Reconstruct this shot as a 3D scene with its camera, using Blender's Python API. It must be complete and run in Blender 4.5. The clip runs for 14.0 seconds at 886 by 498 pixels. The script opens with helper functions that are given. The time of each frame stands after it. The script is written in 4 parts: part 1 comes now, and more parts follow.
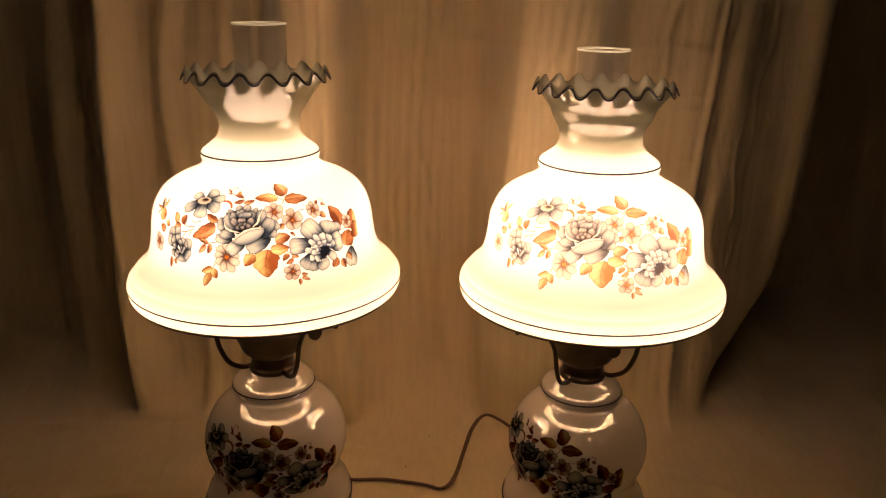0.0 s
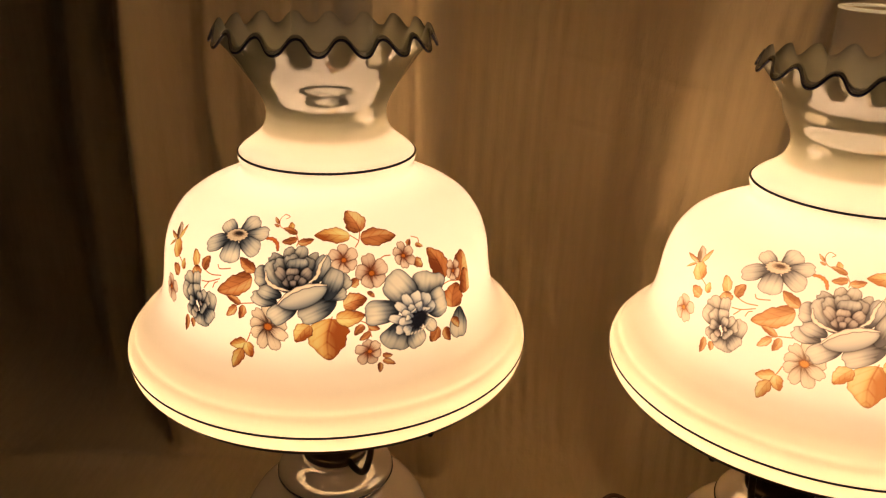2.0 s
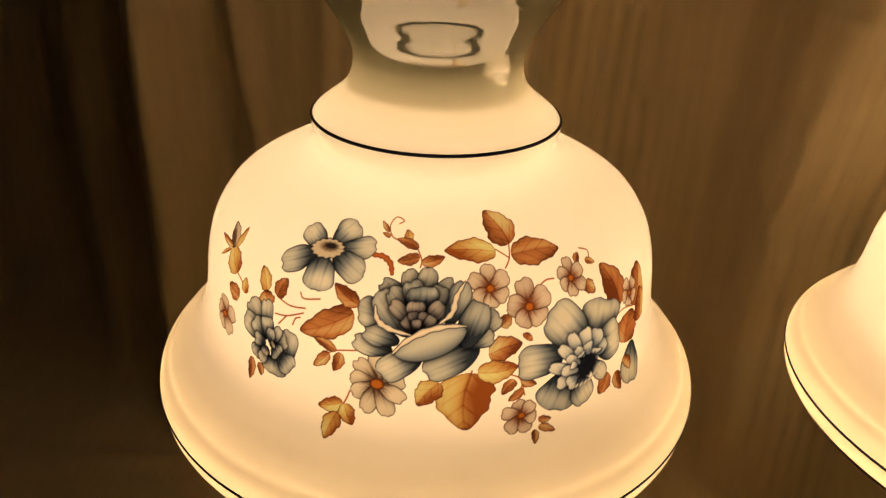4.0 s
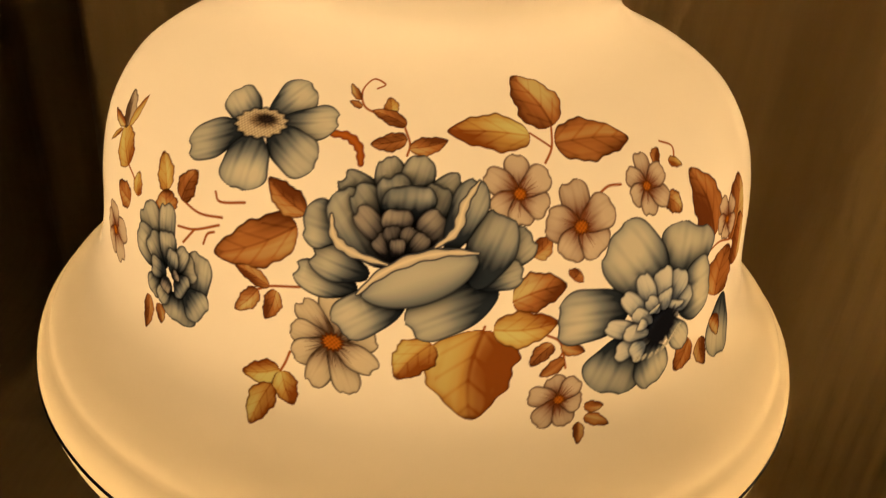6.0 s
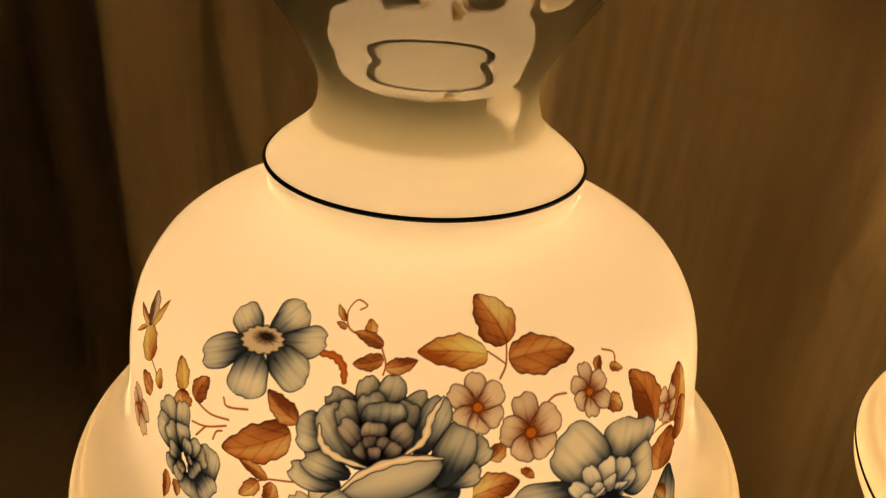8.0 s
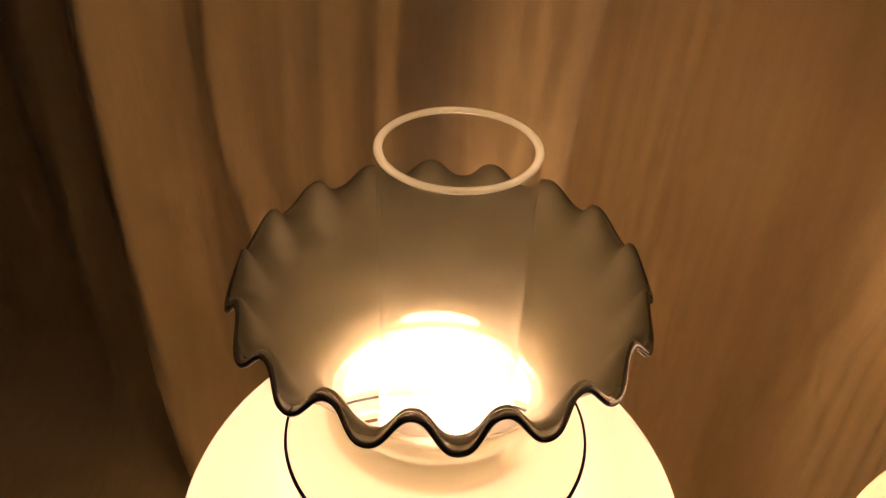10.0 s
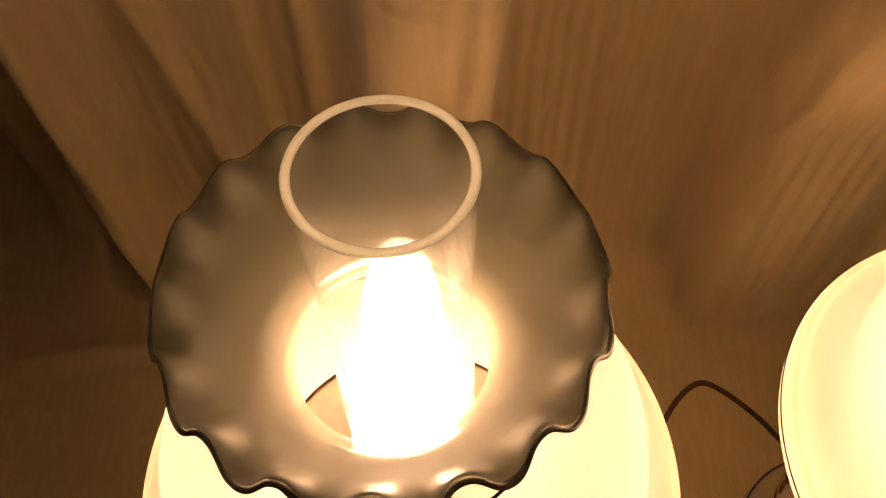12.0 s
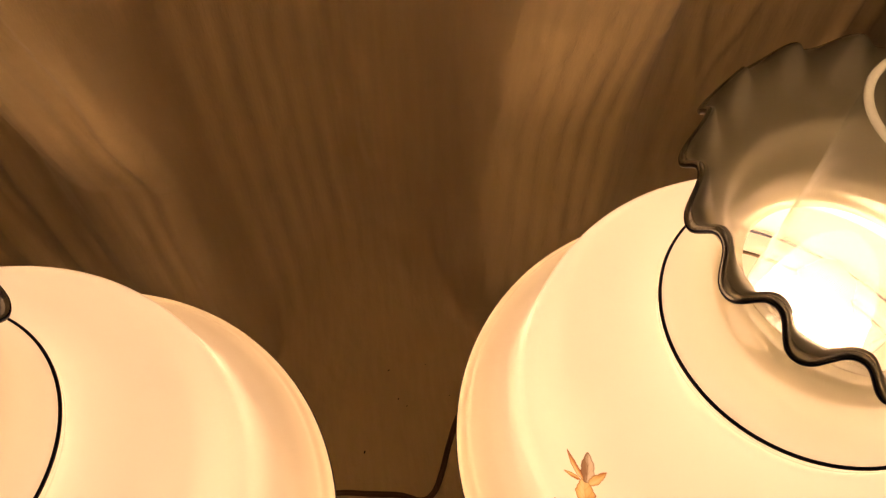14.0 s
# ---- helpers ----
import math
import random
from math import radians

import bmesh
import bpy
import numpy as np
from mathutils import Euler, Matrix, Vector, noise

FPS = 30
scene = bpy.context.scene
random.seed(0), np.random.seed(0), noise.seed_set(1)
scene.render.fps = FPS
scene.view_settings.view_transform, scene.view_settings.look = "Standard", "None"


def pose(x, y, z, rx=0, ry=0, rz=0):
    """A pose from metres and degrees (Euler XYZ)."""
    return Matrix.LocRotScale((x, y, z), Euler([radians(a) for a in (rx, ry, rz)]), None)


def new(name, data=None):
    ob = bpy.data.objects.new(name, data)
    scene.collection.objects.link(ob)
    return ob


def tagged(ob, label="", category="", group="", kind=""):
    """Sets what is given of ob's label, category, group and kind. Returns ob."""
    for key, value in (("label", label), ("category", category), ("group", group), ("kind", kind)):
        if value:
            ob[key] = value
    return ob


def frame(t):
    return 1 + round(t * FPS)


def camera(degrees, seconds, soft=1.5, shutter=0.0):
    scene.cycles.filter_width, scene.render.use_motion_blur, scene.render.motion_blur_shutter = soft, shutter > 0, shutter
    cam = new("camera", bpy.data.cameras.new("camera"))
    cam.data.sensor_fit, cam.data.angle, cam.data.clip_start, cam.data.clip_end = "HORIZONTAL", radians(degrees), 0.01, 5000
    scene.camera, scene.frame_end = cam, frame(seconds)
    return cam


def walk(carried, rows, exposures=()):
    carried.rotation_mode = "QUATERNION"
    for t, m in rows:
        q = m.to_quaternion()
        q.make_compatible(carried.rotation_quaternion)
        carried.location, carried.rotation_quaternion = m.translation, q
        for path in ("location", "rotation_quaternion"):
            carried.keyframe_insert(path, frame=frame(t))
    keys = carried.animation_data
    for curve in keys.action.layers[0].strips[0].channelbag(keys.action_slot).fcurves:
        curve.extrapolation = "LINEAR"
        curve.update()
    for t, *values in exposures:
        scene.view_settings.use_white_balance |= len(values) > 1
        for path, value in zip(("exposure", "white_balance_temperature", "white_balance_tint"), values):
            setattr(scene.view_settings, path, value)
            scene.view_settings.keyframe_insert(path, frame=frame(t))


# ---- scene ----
cam = camera(58.2, 14.0, soft=1.25)
PATH = [
    (0, pose(0.2007, -0.8496, 0.6683, 71.68, -0.93, 0.44)),
    (0.5, pose(0.2093, -0.7762, 0.6746, 72.05, -1.35, 1.48)),
    (1, pose(0.1924, -0.6905, 0.6654, 70.10, -1.64, 3.66)),
    (1.5, pose(0.1738, -0.6044, 0.6637, 68.86, -0.61, 5.65)),
    (2, pose(0.1363, -0.5447, 0.6516, 67.47, -1.75, 6.05)),
    (2.5, pose(0.0886, -0.5056, 0.6390, 67.39, -0.84, 5.66)),
    (4.8, pose(0.0305, -0.3401, 0.5966, 60.26, -3.43, 4.83)),
    (5, pose(0.0300, -0.3294, 0.5846, 60.20, -3.71, 4.77)),
    (5.5, pose(0.0289, -0.2917, 0.5506, 59.80, -4.25, 5.06)),
    (6, pose(0.0295, -0.2876, 0.5431, 60.13, -3.81, 6.54)),
    (6.5, pose(0.0352, -0.2927, 0.5457, 60.51, -3.64, 7.24)),
    (7, pose(0.0357, -0.2944, 0.5480, 60.28, -3.80, 7.07)),
    (7.5, pose(0.0370, -0.2963, 0.5695, 62.46, -3.38, 7.07)),
    (8, pose(0.0413, -0.2962, 0.6073, 62.89, -3.24, 7.84)),
    (8.5, pose(0.0415, -0.2849, 0.6490, 62.85, -2.61, 7.76)),
    (9, pose(0.0381, -0.2723, 0.6954, 62.29, -2.54, 7.73)),
    (9.2, pose(0.0339, -0.2658, 0.7090, 61.46, -2.88, 7.51)),
    (11.3, pose(0.0126, -0.1460, 0.8045, 34.48, 0.95, 3.20)),
    (11.5, pose(0.0111, -0.1378, 0.8006, 32.70, 0.60, 2.14)),
    (12, pose(0.0234, -0.1289, 0.8063, 31.79, 0.65, 0.23)),
    (12.5, pose(0.0499, -0.1245, 0.8049, 32.12, 0.02, -2.06)),
    (13, pose(0.0679, -0.1276, 0.8069, 32.29, -0.20, -2.97)),
    (13.5, pose(0.1180, -0.1147, 0.8030, 32.40, -0.33, -7.00)),
    (14, pose(0.1896, -0.1271, 0.7808, 33.79, 0.00, -7.87)),
]
# stops, kelvin, tint of the clip's own camera
EXPOSURES = [(0, 0.48, 6500, 30), (1.0, 0.18, 7000, 30), (1.5, -0.04, 7200, 27), (2.5, -0.32, 7500, 24), (5, -0.80, 8300, 12), (6, -1.0, 9600, 13), (7.5, -1.0, 9900, 14),
             (8.5, -0.48, 9700, 25), (9, -0.03, 8900, 37), (11.5, 0.10, 7900, 34), (12.5, -0.14, 8600, 37), (13.5, -0.58, 8700, 36), (14, -0.60, 8300, 34)]
walk(cam, PATH, EXPOSURES)

# ---- light: two warm lamps in a dark room ----
world = bpy.data.worlds.new("room_dark")
scene.world = world
world.use_nodes = True
world.node_tree.nodes["Background"].inputs[0].default_value = (1.0, 0.85, 0.65, 1)
world.node_tree.nodes["Background"].inputs[1].default_value = 0.004
BULB_COLOUR = (1.0, 0.75, 0.50)
BULB_LEFT, BULB_RIGHT = 54.0, 67.0


# ---- materials ----
class Mat:
    """A node material under construction."""

    def __init__(self, name):
        self.mat = bpy.data.materials.new(name)
        self.mat.use_nodes = True
        self.nt = self.mat.node_tree
        self.nt.nodes.clear()
        self.out = self.nt.nodes.new("ShaderNodeOutputMaterial")

    def node(self, kind, **sockets):
        n = self.nt.nodes.new(kind)
        for key, value in sockets.items():
            self.put(n.inputs[key.replace("_", " ")], value)
        return n

    def put(self, socket, value):
        if isinstance(value, bpy.types.NodeSocket):
            self.nt.links.new(value, socket)
        elif isinstance(value, tuple) and len(value) == 3 and socket.type == "RGBA":
            socket.default_value = (*value, 1)
        else:
            socket.default_value = value

    def coords(self):
        return self.nt.nodes.new("ShaderNodeTexCoord").outputs["Object"]

    def noise(self, scale, detail=4.0, vector=None, stretch=None):
        v = vector or self.coords()
        if stretch:
            m = self.node("ShaderNodeMapping", Vector=v)
            m.inputs["Scale"].default_value = stretch
            v = m.outputs[0]
        return self.node("ShaderNodeTexNoise", Vector=v, Scale=scale, Detail=detail).outputs["Fac"]

    def ramp(self, fac, *stops):
        n = self.node("ShaderNodeValToRGB", Fac=fac)
        els = n.color_ramp.elements
        while len(els) < len(stops):
            els.new(0.5)
        for el, (pos, col) in zip(els, stops):
            el.position, el.color = pos, (*col, 1)
        return n.outputs["Color"]

    def span(self, value, lo, hi, a=0.0, b=1.0):
        n = self.node("ShaderNodeMapRange", Value=value)
        for k, v in zip(("From Min", "From Max", "To Min", "To Max"), (lo, hi, a, b)):
            n.inputs[k].default_value = v
        n.interpolation_type = "SMOOTHSTEP"
        return n.outputs["Result"]

    def bump(self, height, strength, distance):
        return self.node("ShaderNodeBump", Height=height, Strength=strength, Distance=distance).outputs["Normal"]

    def mix(self, fac, a, b):
        n = self.nt.nodes.new("ShaderNodeMixShader")
        self.put(n.inputs[0], fac)
        self.nt.links.new(a, n.inputs[1])
        self.nt.links.new(b, n.inputs[2])
        return n.outputs[0]

    def done(self, shader):
        self.nt.links.new(shader, self.out.inputs["Surface"])
        return self.mat

    def principled(self, **sockets):
        n = self.nt.nodes.new("ShaderNodeBsdfPrincipled")
        for key, value in sockets.items():
            self.put(n.inputs[key.replace("_", " ")], value)
        return n.outputs[0]


def opal_shade():
    """Ivory opal glass that lets light through and fades to frosted clear glass in the ruffle."""
    m = Mat("opal_glass")
    cloud = m.noise(9.0, 3.0)
    col = m.ramp(cloud, (0.3, (0.93, 0.89, 0.80)), (0.7, (0.96, 0.925, 0.85)))
    sep = m.node("ShaderNodeSeparateXYZ", Vector=m.coords())
    clear = m.span(sep.outputs["Z"], 0.490, 0.530)
    see_through = m.span(sep.outputs["Z"], 0.535, 0.560, 0.0, 0.22)
    waves = m.bump(m.noise(55.0, 2.0), 0.05, 0.001)
    skin = m.principled(Base_Color=col, Roughness=0.03, IOR=1.8, Specular_IOR_Level=0.6, Normal=waves)
    # honey tint in the flared skirt: yellower light far from the bulb, put into the colour
    honey = m.ramp(m.span(sep.outputs["Z"], 0.345, 0.412), (0.0, (0.95, 0.855, 0.64)), (1.0, (0.96, 0.92, 0.84)))
    through_light = m.node("ShaderNodeBsdfTranslucent", Color=honey).outputs[0]
    # the glass is thicker, and so denser, in collar and neck
    thin = m.span(sep.outputs["Z"], 0.466, 0.486, 0.24, 0.18)
    skirt = m.span(sep.outputs["Z"], 0.356, 0.418, 0.46, 0.0)
    foot = m.span(sep.outputs["Z"], 0.3378, 0.3400, 0.48, 0.0)
    most = m.node("ShaderNodeMath")
    most.operation = "MAXIMUM"
    m.put(most.inputs[0], thin)
    m.put(most.inputs[1], skirt)
    under = m.node("ShaderNodeMath")
    under.operation = "MAXIMUM"
    m.put(under.inputs[0], most.outputs[0])
    m.put(under.inputs[1], foot)
    opal = m.mix(under.outputs[0], skin, through_light)
    smoke = m.node("ShaderNodeBsdfTransparent", Color=(0.85, 0.83, 0.80)).outputs[0]
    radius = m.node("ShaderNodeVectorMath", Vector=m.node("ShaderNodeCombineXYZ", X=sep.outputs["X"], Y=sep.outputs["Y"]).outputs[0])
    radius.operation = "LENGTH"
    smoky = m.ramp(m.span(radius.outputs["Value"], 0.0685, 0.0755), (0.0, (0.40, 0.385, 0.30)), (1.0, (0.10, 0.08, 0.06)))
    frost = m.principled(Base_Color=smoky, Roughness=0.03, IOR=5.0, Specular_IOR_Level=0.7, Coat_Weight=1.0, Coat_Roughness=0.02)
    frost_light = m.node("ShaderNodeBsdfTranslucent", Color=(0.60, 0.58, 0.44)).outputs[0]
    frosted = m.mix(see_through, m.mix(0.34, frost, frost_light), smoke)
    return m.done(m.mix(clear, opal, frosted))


def opal_base():
    """Pearly white glass of the lamp's foot and body."""
    m = Mat("pearl_glass")
    col = m.ramp(m.noise(7.0, 3.0), (0.3, (0.62, 0.53, 0.45)), (0.7, (0.70, 0.61, 0.53)))
    skin = m.principled(Base_Color=col, Roughness=0.04, IOR=2.8, Specular_IOR_Level=0.8, Coat_Weight=1.0, Coat_Roughness=0.03)
    tr = m.node("ShaderNodeBsdfTranslucent", Color=(0.8, 0.68, 0.55)).outputs[0]
    return m.done(m.mix(0.22, skin, tr))


def clear_glass():
    m = Mat("clear_glass")
    clear = m.node("ShaderNodeBsdfTransparent", Color=(0.90, 0.90, 0.88)).outputs[0]
    gloss = m.node("ShaderNodeBsdfGlossy", Color=(1, 1, 1), Roughness=0.03).outputs[0]
    facing = m.node("ShaderNodeLayerWeight", Blend=0.5).outputs["Facing"]
    power = m.node("ShaderNodeMath")
    power.operation = "POWER"
    m.put(power.inputs[0], facing)
    power.inputs[1].default_value = 3.4
    # milky layer, stronger low down, imitates the bulb's glow and lens bloom
    bloom_haze = m.mix(0.6, m.principled(Base_Color=(0.85, 0.83, 0.78), Roughness=0.6), m.node("ShaderNodeBsdfTranslucent", Color=(0.9, 0.88, 0.82)).outputs[0])
    height = m.node("ShaderNodeSeparateXYZ", Vector=m.coords()).outputs["Z"]
    film = m.node("ShaderNodeMath")
    film.operation = "MULTIPLY"
    m.put(film.inputs[0], m.span(m.noise(30.0, 4.0), 0.3, 0.7, 0.8, 1.2))
    m.put(film.inputs[1], m.span(height, 0.470, 0.550, 0.30, 0.06))
    hazy = m.mix(film.outputs[0], clear, bloom_haze)
    return m.done(m.mix(m.span(power.outputs[0], 0.0, 1.0, 0.006, 0.85), hazy, gloss))


def rim_glass():
    """The fire-polished lip of the chimney, which gathers light."""
    m = Mat("lip_glass")
    clear = m.node("ShaderNodeBsdfTransparent", Color=(0.85, 0.86, 0.78)).outputs[0]
    body = m.principled(Base_Color=(0.9, 0.9, 0.82), Roughness=0.05, IOR=2.2, Specular_IOR_Level=1.0)
    tr = m.node("ShaderNodeBsdfTranslucent", Color=(0.95, 0.95, 0.85)).outputs[0]
    return m.done(m.mix(0.34, m.mix(0.75, body, tr), clear))


def bulb_glow(name, strength):
    m = Mat(name)
    return m.done(m.node("ShaderNodeEmission", Color=BULB_COLOUR, Strength=strength).outputs[0])


def navy_enamel():
    m = Mat("navy_enamel")
    col = m.ramp(m.noise(60.0), (0.3, (0.012, 0.014, 0.035)), (0.7, (0.03, 0.032, 0.06)))
    return m.done(m.principled(Base_Color=col, Roughness=0.2))


def bronze():
    m = Mat("dark_bronze")
    n = m.noise(40.0, 6.0)
    col = m.ramp(n, (0.3, (0.045, 0.032, 0.022)), (0.75, (0.11, 0.078, 0.05)))
    rough = m.span(n, 0.3, 0.8, 0.28, 0.5)
    return m.done(m.principled(Base_Color=col, Metallic=0.85, Roughness=rough))


def sheet_cloth():
    """Unironed cream cotton sheet: fine weave, faint slubs and stains."""
    m = Mat("cotton_sheet")
    big = m.noise(3.5, 5.0)
    slub = m.noise(26.0, 4.0, stretch=(6.0, 1.0, 0.35))
    col = m.ramp(big, (0.25, (0.55, 0.425, 0.245)), (0.75, (0.66, 0.515, 0.305)))
    weave = m.noise(900.0, 2.0, stretch=(1.0, 1.0, 0.4))
    tint = m.node("ShaderNodeMix")
    tint.data_type, tint.blend_type = "RGBA", "MULTIPLY"
    tint.inputs[0].default_value = 0.5
    m.put(tint.inputs[6], col)
    m.put(tint.inputs[7], m.ramp(slub, (0.3, (0.82, 0.80, 0.78)), (0.7, (1, 1, 1))))
    add = m.node("ShaderNodeMath")
    m.put(add.inputs[0], weave)
    m.put(add.inputs[1], slub)
    crumple = m.noise(11.0, 5.0, stretch=(1.7, 1.0, 0.6))
    rough_fold = m.bump(crumple, 0.55, 0.012)
    fine_fold = m.node("ShaderNodeBump", Height=m.noise(45.0, 4.0, stretch=(1.6, 1.0, 0.5)), Strength=0.35, Distance=0.0025, Normal=rough_fold)
    weave_bump = m.node("ShaderNodeBump", Height=add.outputs[0], Strength=0.25, Distance=0.0006, Normal=fine_fold.outputs[0])
    nrm = weave_bump.outputs[0]
    return m.done(m.principled(Base_Color=tint.outputs[2], Roughness=0.85, Sheen_Weight=0.25, Normal=nrm))


def plain(name, colour, rough=0.7, scale=4.0):
    m = Mat(name)
    lo = tuple(c * 0.88 for c in colour)
    return m.done(m.principled(Base_Color=m.ramp(m.noise(scale, 6.0), (0.3, lo), (0.7, colour)), Roughness=rough))


def satin_glass():
    """Acid-frosted inner face of the flared rim."""
    m = Mat("satin_glass")
    n = m.noise(60.0, 3.0)
    sep = m.node("ShaderNodeSeparateXYZ", Vector=m.coords())
    radius = m.node("ShaderNodeVectorMath", Vector=m.node("ShaderNodeCombineXYZ", X=sep.outputs["X"], Y=sep.outputs["Y"]).outputs[0])
    radius.operation = "LENGTH"
    # sprayed smoky brown towards the rim
    tint = m.ramp(m.span(radius.outputs["Value"], 0.066, 0.0745), (0.0, (0.60, 0.57, 0.43)), (1.0, (0.21, 0.17, 0.115)))
    skin = m.principled(Base_Color=tint, Roughness=m.span(n, 0.2, 0.8, 0.30, 0.36), IOR=1.5, Specular_IOR_Level=0.5, Coat_Weight=0.25, Coat_Roughness=0.12)
    light = m.node("ShaderNodeBsdfTranslucent", Color=(0.74, 0.71, 0.54)).outputs[0]
    clear = m.node("ShaderNodeBsdfTransparent", Color=(0.9, 0.88, 0.85)).outputs[0]
    return m.done(m.mix(m.span(sep.outputs["Z"], 0.534, 0.550, 0.5, 0.18), m.mix(0.35, skin, light), clear))


SATIN = satin_glass()
OPAL, PEARL, GLASS, LIP = opal_shade(), opal_base(), clear_glass(), rim_glass()
NAVY, BRONZE, CLOTH = navy_enamel(), bronze(), sheet_cloth()
GLOW_LEFT, GLOW_RIGHT = bulb_glow("bulb_glow", BULB_LEFT), bulb_glow("bulb_glow_bright", BULB_RIGHT)
SPOT = bulb_glow("spot_glow", 260.0)
CORD_MAT = plain("brown_vinyl", (0.10, 0.042, 0.02), 0.35, 60.0)
WALL_MAT, WOOD_MAT = plain("dim_wall_paint", (0.35, 0.3, 0.25)), plain("table_wood", (0.2, 0.12, 0.07), 0.5, 9.0)
LINT = plain("dark_lint", (0.03, 0.02, 0.015), 0.9, 200.0)


# ---- mesh helpers ----
def part(name, mesh, material, parent=None, label=""):
    """Links a mesh (or bmesh) as one object, under a thing or part if given."""
    if isinstance(mesh, bmesh.types.BMesh):
        data = bpy.data.meshes.new(name)
        mesh.to_mesh(data)
        mesh.free()
        mesh = data
    ob = new(name, mesh)
    if material and not mesh.materials:
        mesh.materials.append(material)
    if parent:
        ob.parent = parent
    return tagged(ob, label)


def grid_mesh(name, co, closed_u=False, smooth=True):
    """A mesh from an array of points (rows, columns, 3)."""
    nv, nu = co.shape[:2]
    j = np.arange(nu if closed_u else nu - 1)
    i = np.arange(nv - 1)
    I, J = np.meshgrid(i, j, indexing="ij")
    K = (J + 1) % nu
    quads = np.stack([I * nu + J, I * nu + K, (I + 1) * nu + K, (I + 1) * nu + J], -1).reshape(-1, 4)
    me = bpy.data.meshes.new(name)
    me.from_pydata(co.reshape(-1, 3).tolist(), [], quads.tolist())
    if smooth:
        me.polygons.foreach_set("use_smooth", np.ones(len(me.polygons), bool))
    me.update()
    return me


def smooth_profile(pts, step=0.0012):
    """Catmull-Rom through (z, r) pairs, at about even steps along the line."""
    p = np.array(pts, float)
    q = np.vstack([2 * p[0] - p[1], p, 2 * p[-1] - p[-2]])
    out = []
    for k in range(1, len(q) - 2):
        a, b, c, d = q[k - 1:k + 3]
        n = max(2, int(np.linalg.norm(c - b) / step))
        t = (np.arange(n) / n)[:, None]
        out.append(0.5 * (2 * b + (c - a) * t + (2 * a - 5 * b + 4 * c - d) * t ** 2 + (3 * b - a - 3 * c + d) * t ** 3))
    out.append(p[-1:])
    return np.vstack(out)


def lathe(name, prof, n=144, centre=(0, 0)):
    """Turns a profile of (z, r) round the upright axis."""
    th = np.linspace(0, 2 * np.pi, n, endpoint=False)
    z, r = prof[:, 0], prof[:, 1]
    co = np.stack([centre[0] + r[:, None] * np.cos(th), centre[1] + r[:, None] * np.sin(th), np.repeat(z[:, None], n, 1)], -1)
    return grid_mesh(name, co, True)


def tube(name, pts, radius, sides=10, closed=False):
    """A round tube along points."""
    p = np.array(pts, float)
    n = len(p)
    tang = np.roll(p, -1, 0) - np.roll(p, 1, 0)
    if not closed:
        tang[0], tang[-1] = p[1] - p[0], p[-1] - p[-2]
    tang /= np.linalg.norm(tang, axis=1)[:, None]
    ref = np.array([0.0, 0.0, 1.0]) if abs(tang[:, 2]).max() < 0.97 else np.array([0.3, 1.0, 0.1])
    side = np.cross(tang, ref)
    side /= np.linalg.norm(side, axis=1)[:, None]
    up = np.cross(side, tang)
    a = np.linspace(0, 2 * np.pi, sides, endpoint=False)
    rad = np.broadcast_to(np.asarray(radius, float), (n,))
    co = p[:, None] + rad[:, None, None] * (np.cos(a)[None, :, None] * side[:, None] + np.sin(a)[None, :, None] * up[:, None])
    if closed:
        co = np.concatenate([co, co[:1]])
    return grid_mesh(name, co, True)


def curve_points(pts, per=12):
    """Catmull-Rom through points in space."""
    p = np.array(pts, float)
    q = np.vstack([2 * p[0] - p[1], p, 2 * p[-1] - p[-2]])
    out = []
    for k in range(1, len(q) - 2):
        a, b, c, d = q[k - 1:k + 3]
        t = (np.arange(per) / per)[:, None]
        out.append(0.5 * (2 * b + (c - a) * t + (2 * a - 5 * b + 4 * c - d) * t ** 2 + (3 * b - a - 3 * c + d) * t ** 3))
    out.append(p[-1:])
    return np.vstack(out)


def box(name, lo, hi, material, kind="structure", label="", category=""):
    bm = bmesh.new()
    bmesh.ops.create_cube(bm, size=1)
    c, s = (Vector(lo) + Vector(hi)) / 2, Vector(hi) - Vector(lo)
    bmesh.ops.scale(bm, vec=s, verts=bm.verts)
    bmesh.ops.translate(bm, vec=c, verts=bm.verts)
    bmesh.ops.bevel(bm, geom=bm.edges[:], offset=min(0.004, min(s) / 4), segments=2, affect="EDGES")
    return tagged(part(name, bm, material), label, category, "", kind)


# ---- the dim room round the table ----
box("floor", (-2.2, -2.6, -0.80), (2.6, 1.2, -0.75), WALL_MAT)
box("ceiling", (-2.2, -2.6, 1.65), (2.6, 1.2, 1.70), WALL_MAT)
box("wall_north", (-2.2, 1.2, -0.80), (2.6, 1.3, 1.70), WALL_MAT)
box("wall_south", (-2.2, -2.7, -0.80), (2.6, -2.6, 1.70), WALL_MAT)
box("wall_west", (-2.3, -2.7, -0.80), (-2.2, 1.3, 1.70), WALL_MAT)
box("wall_east", (2.6, -2.7, -0.80), (2.7, 1.3, 1.70), WALL_MAT)


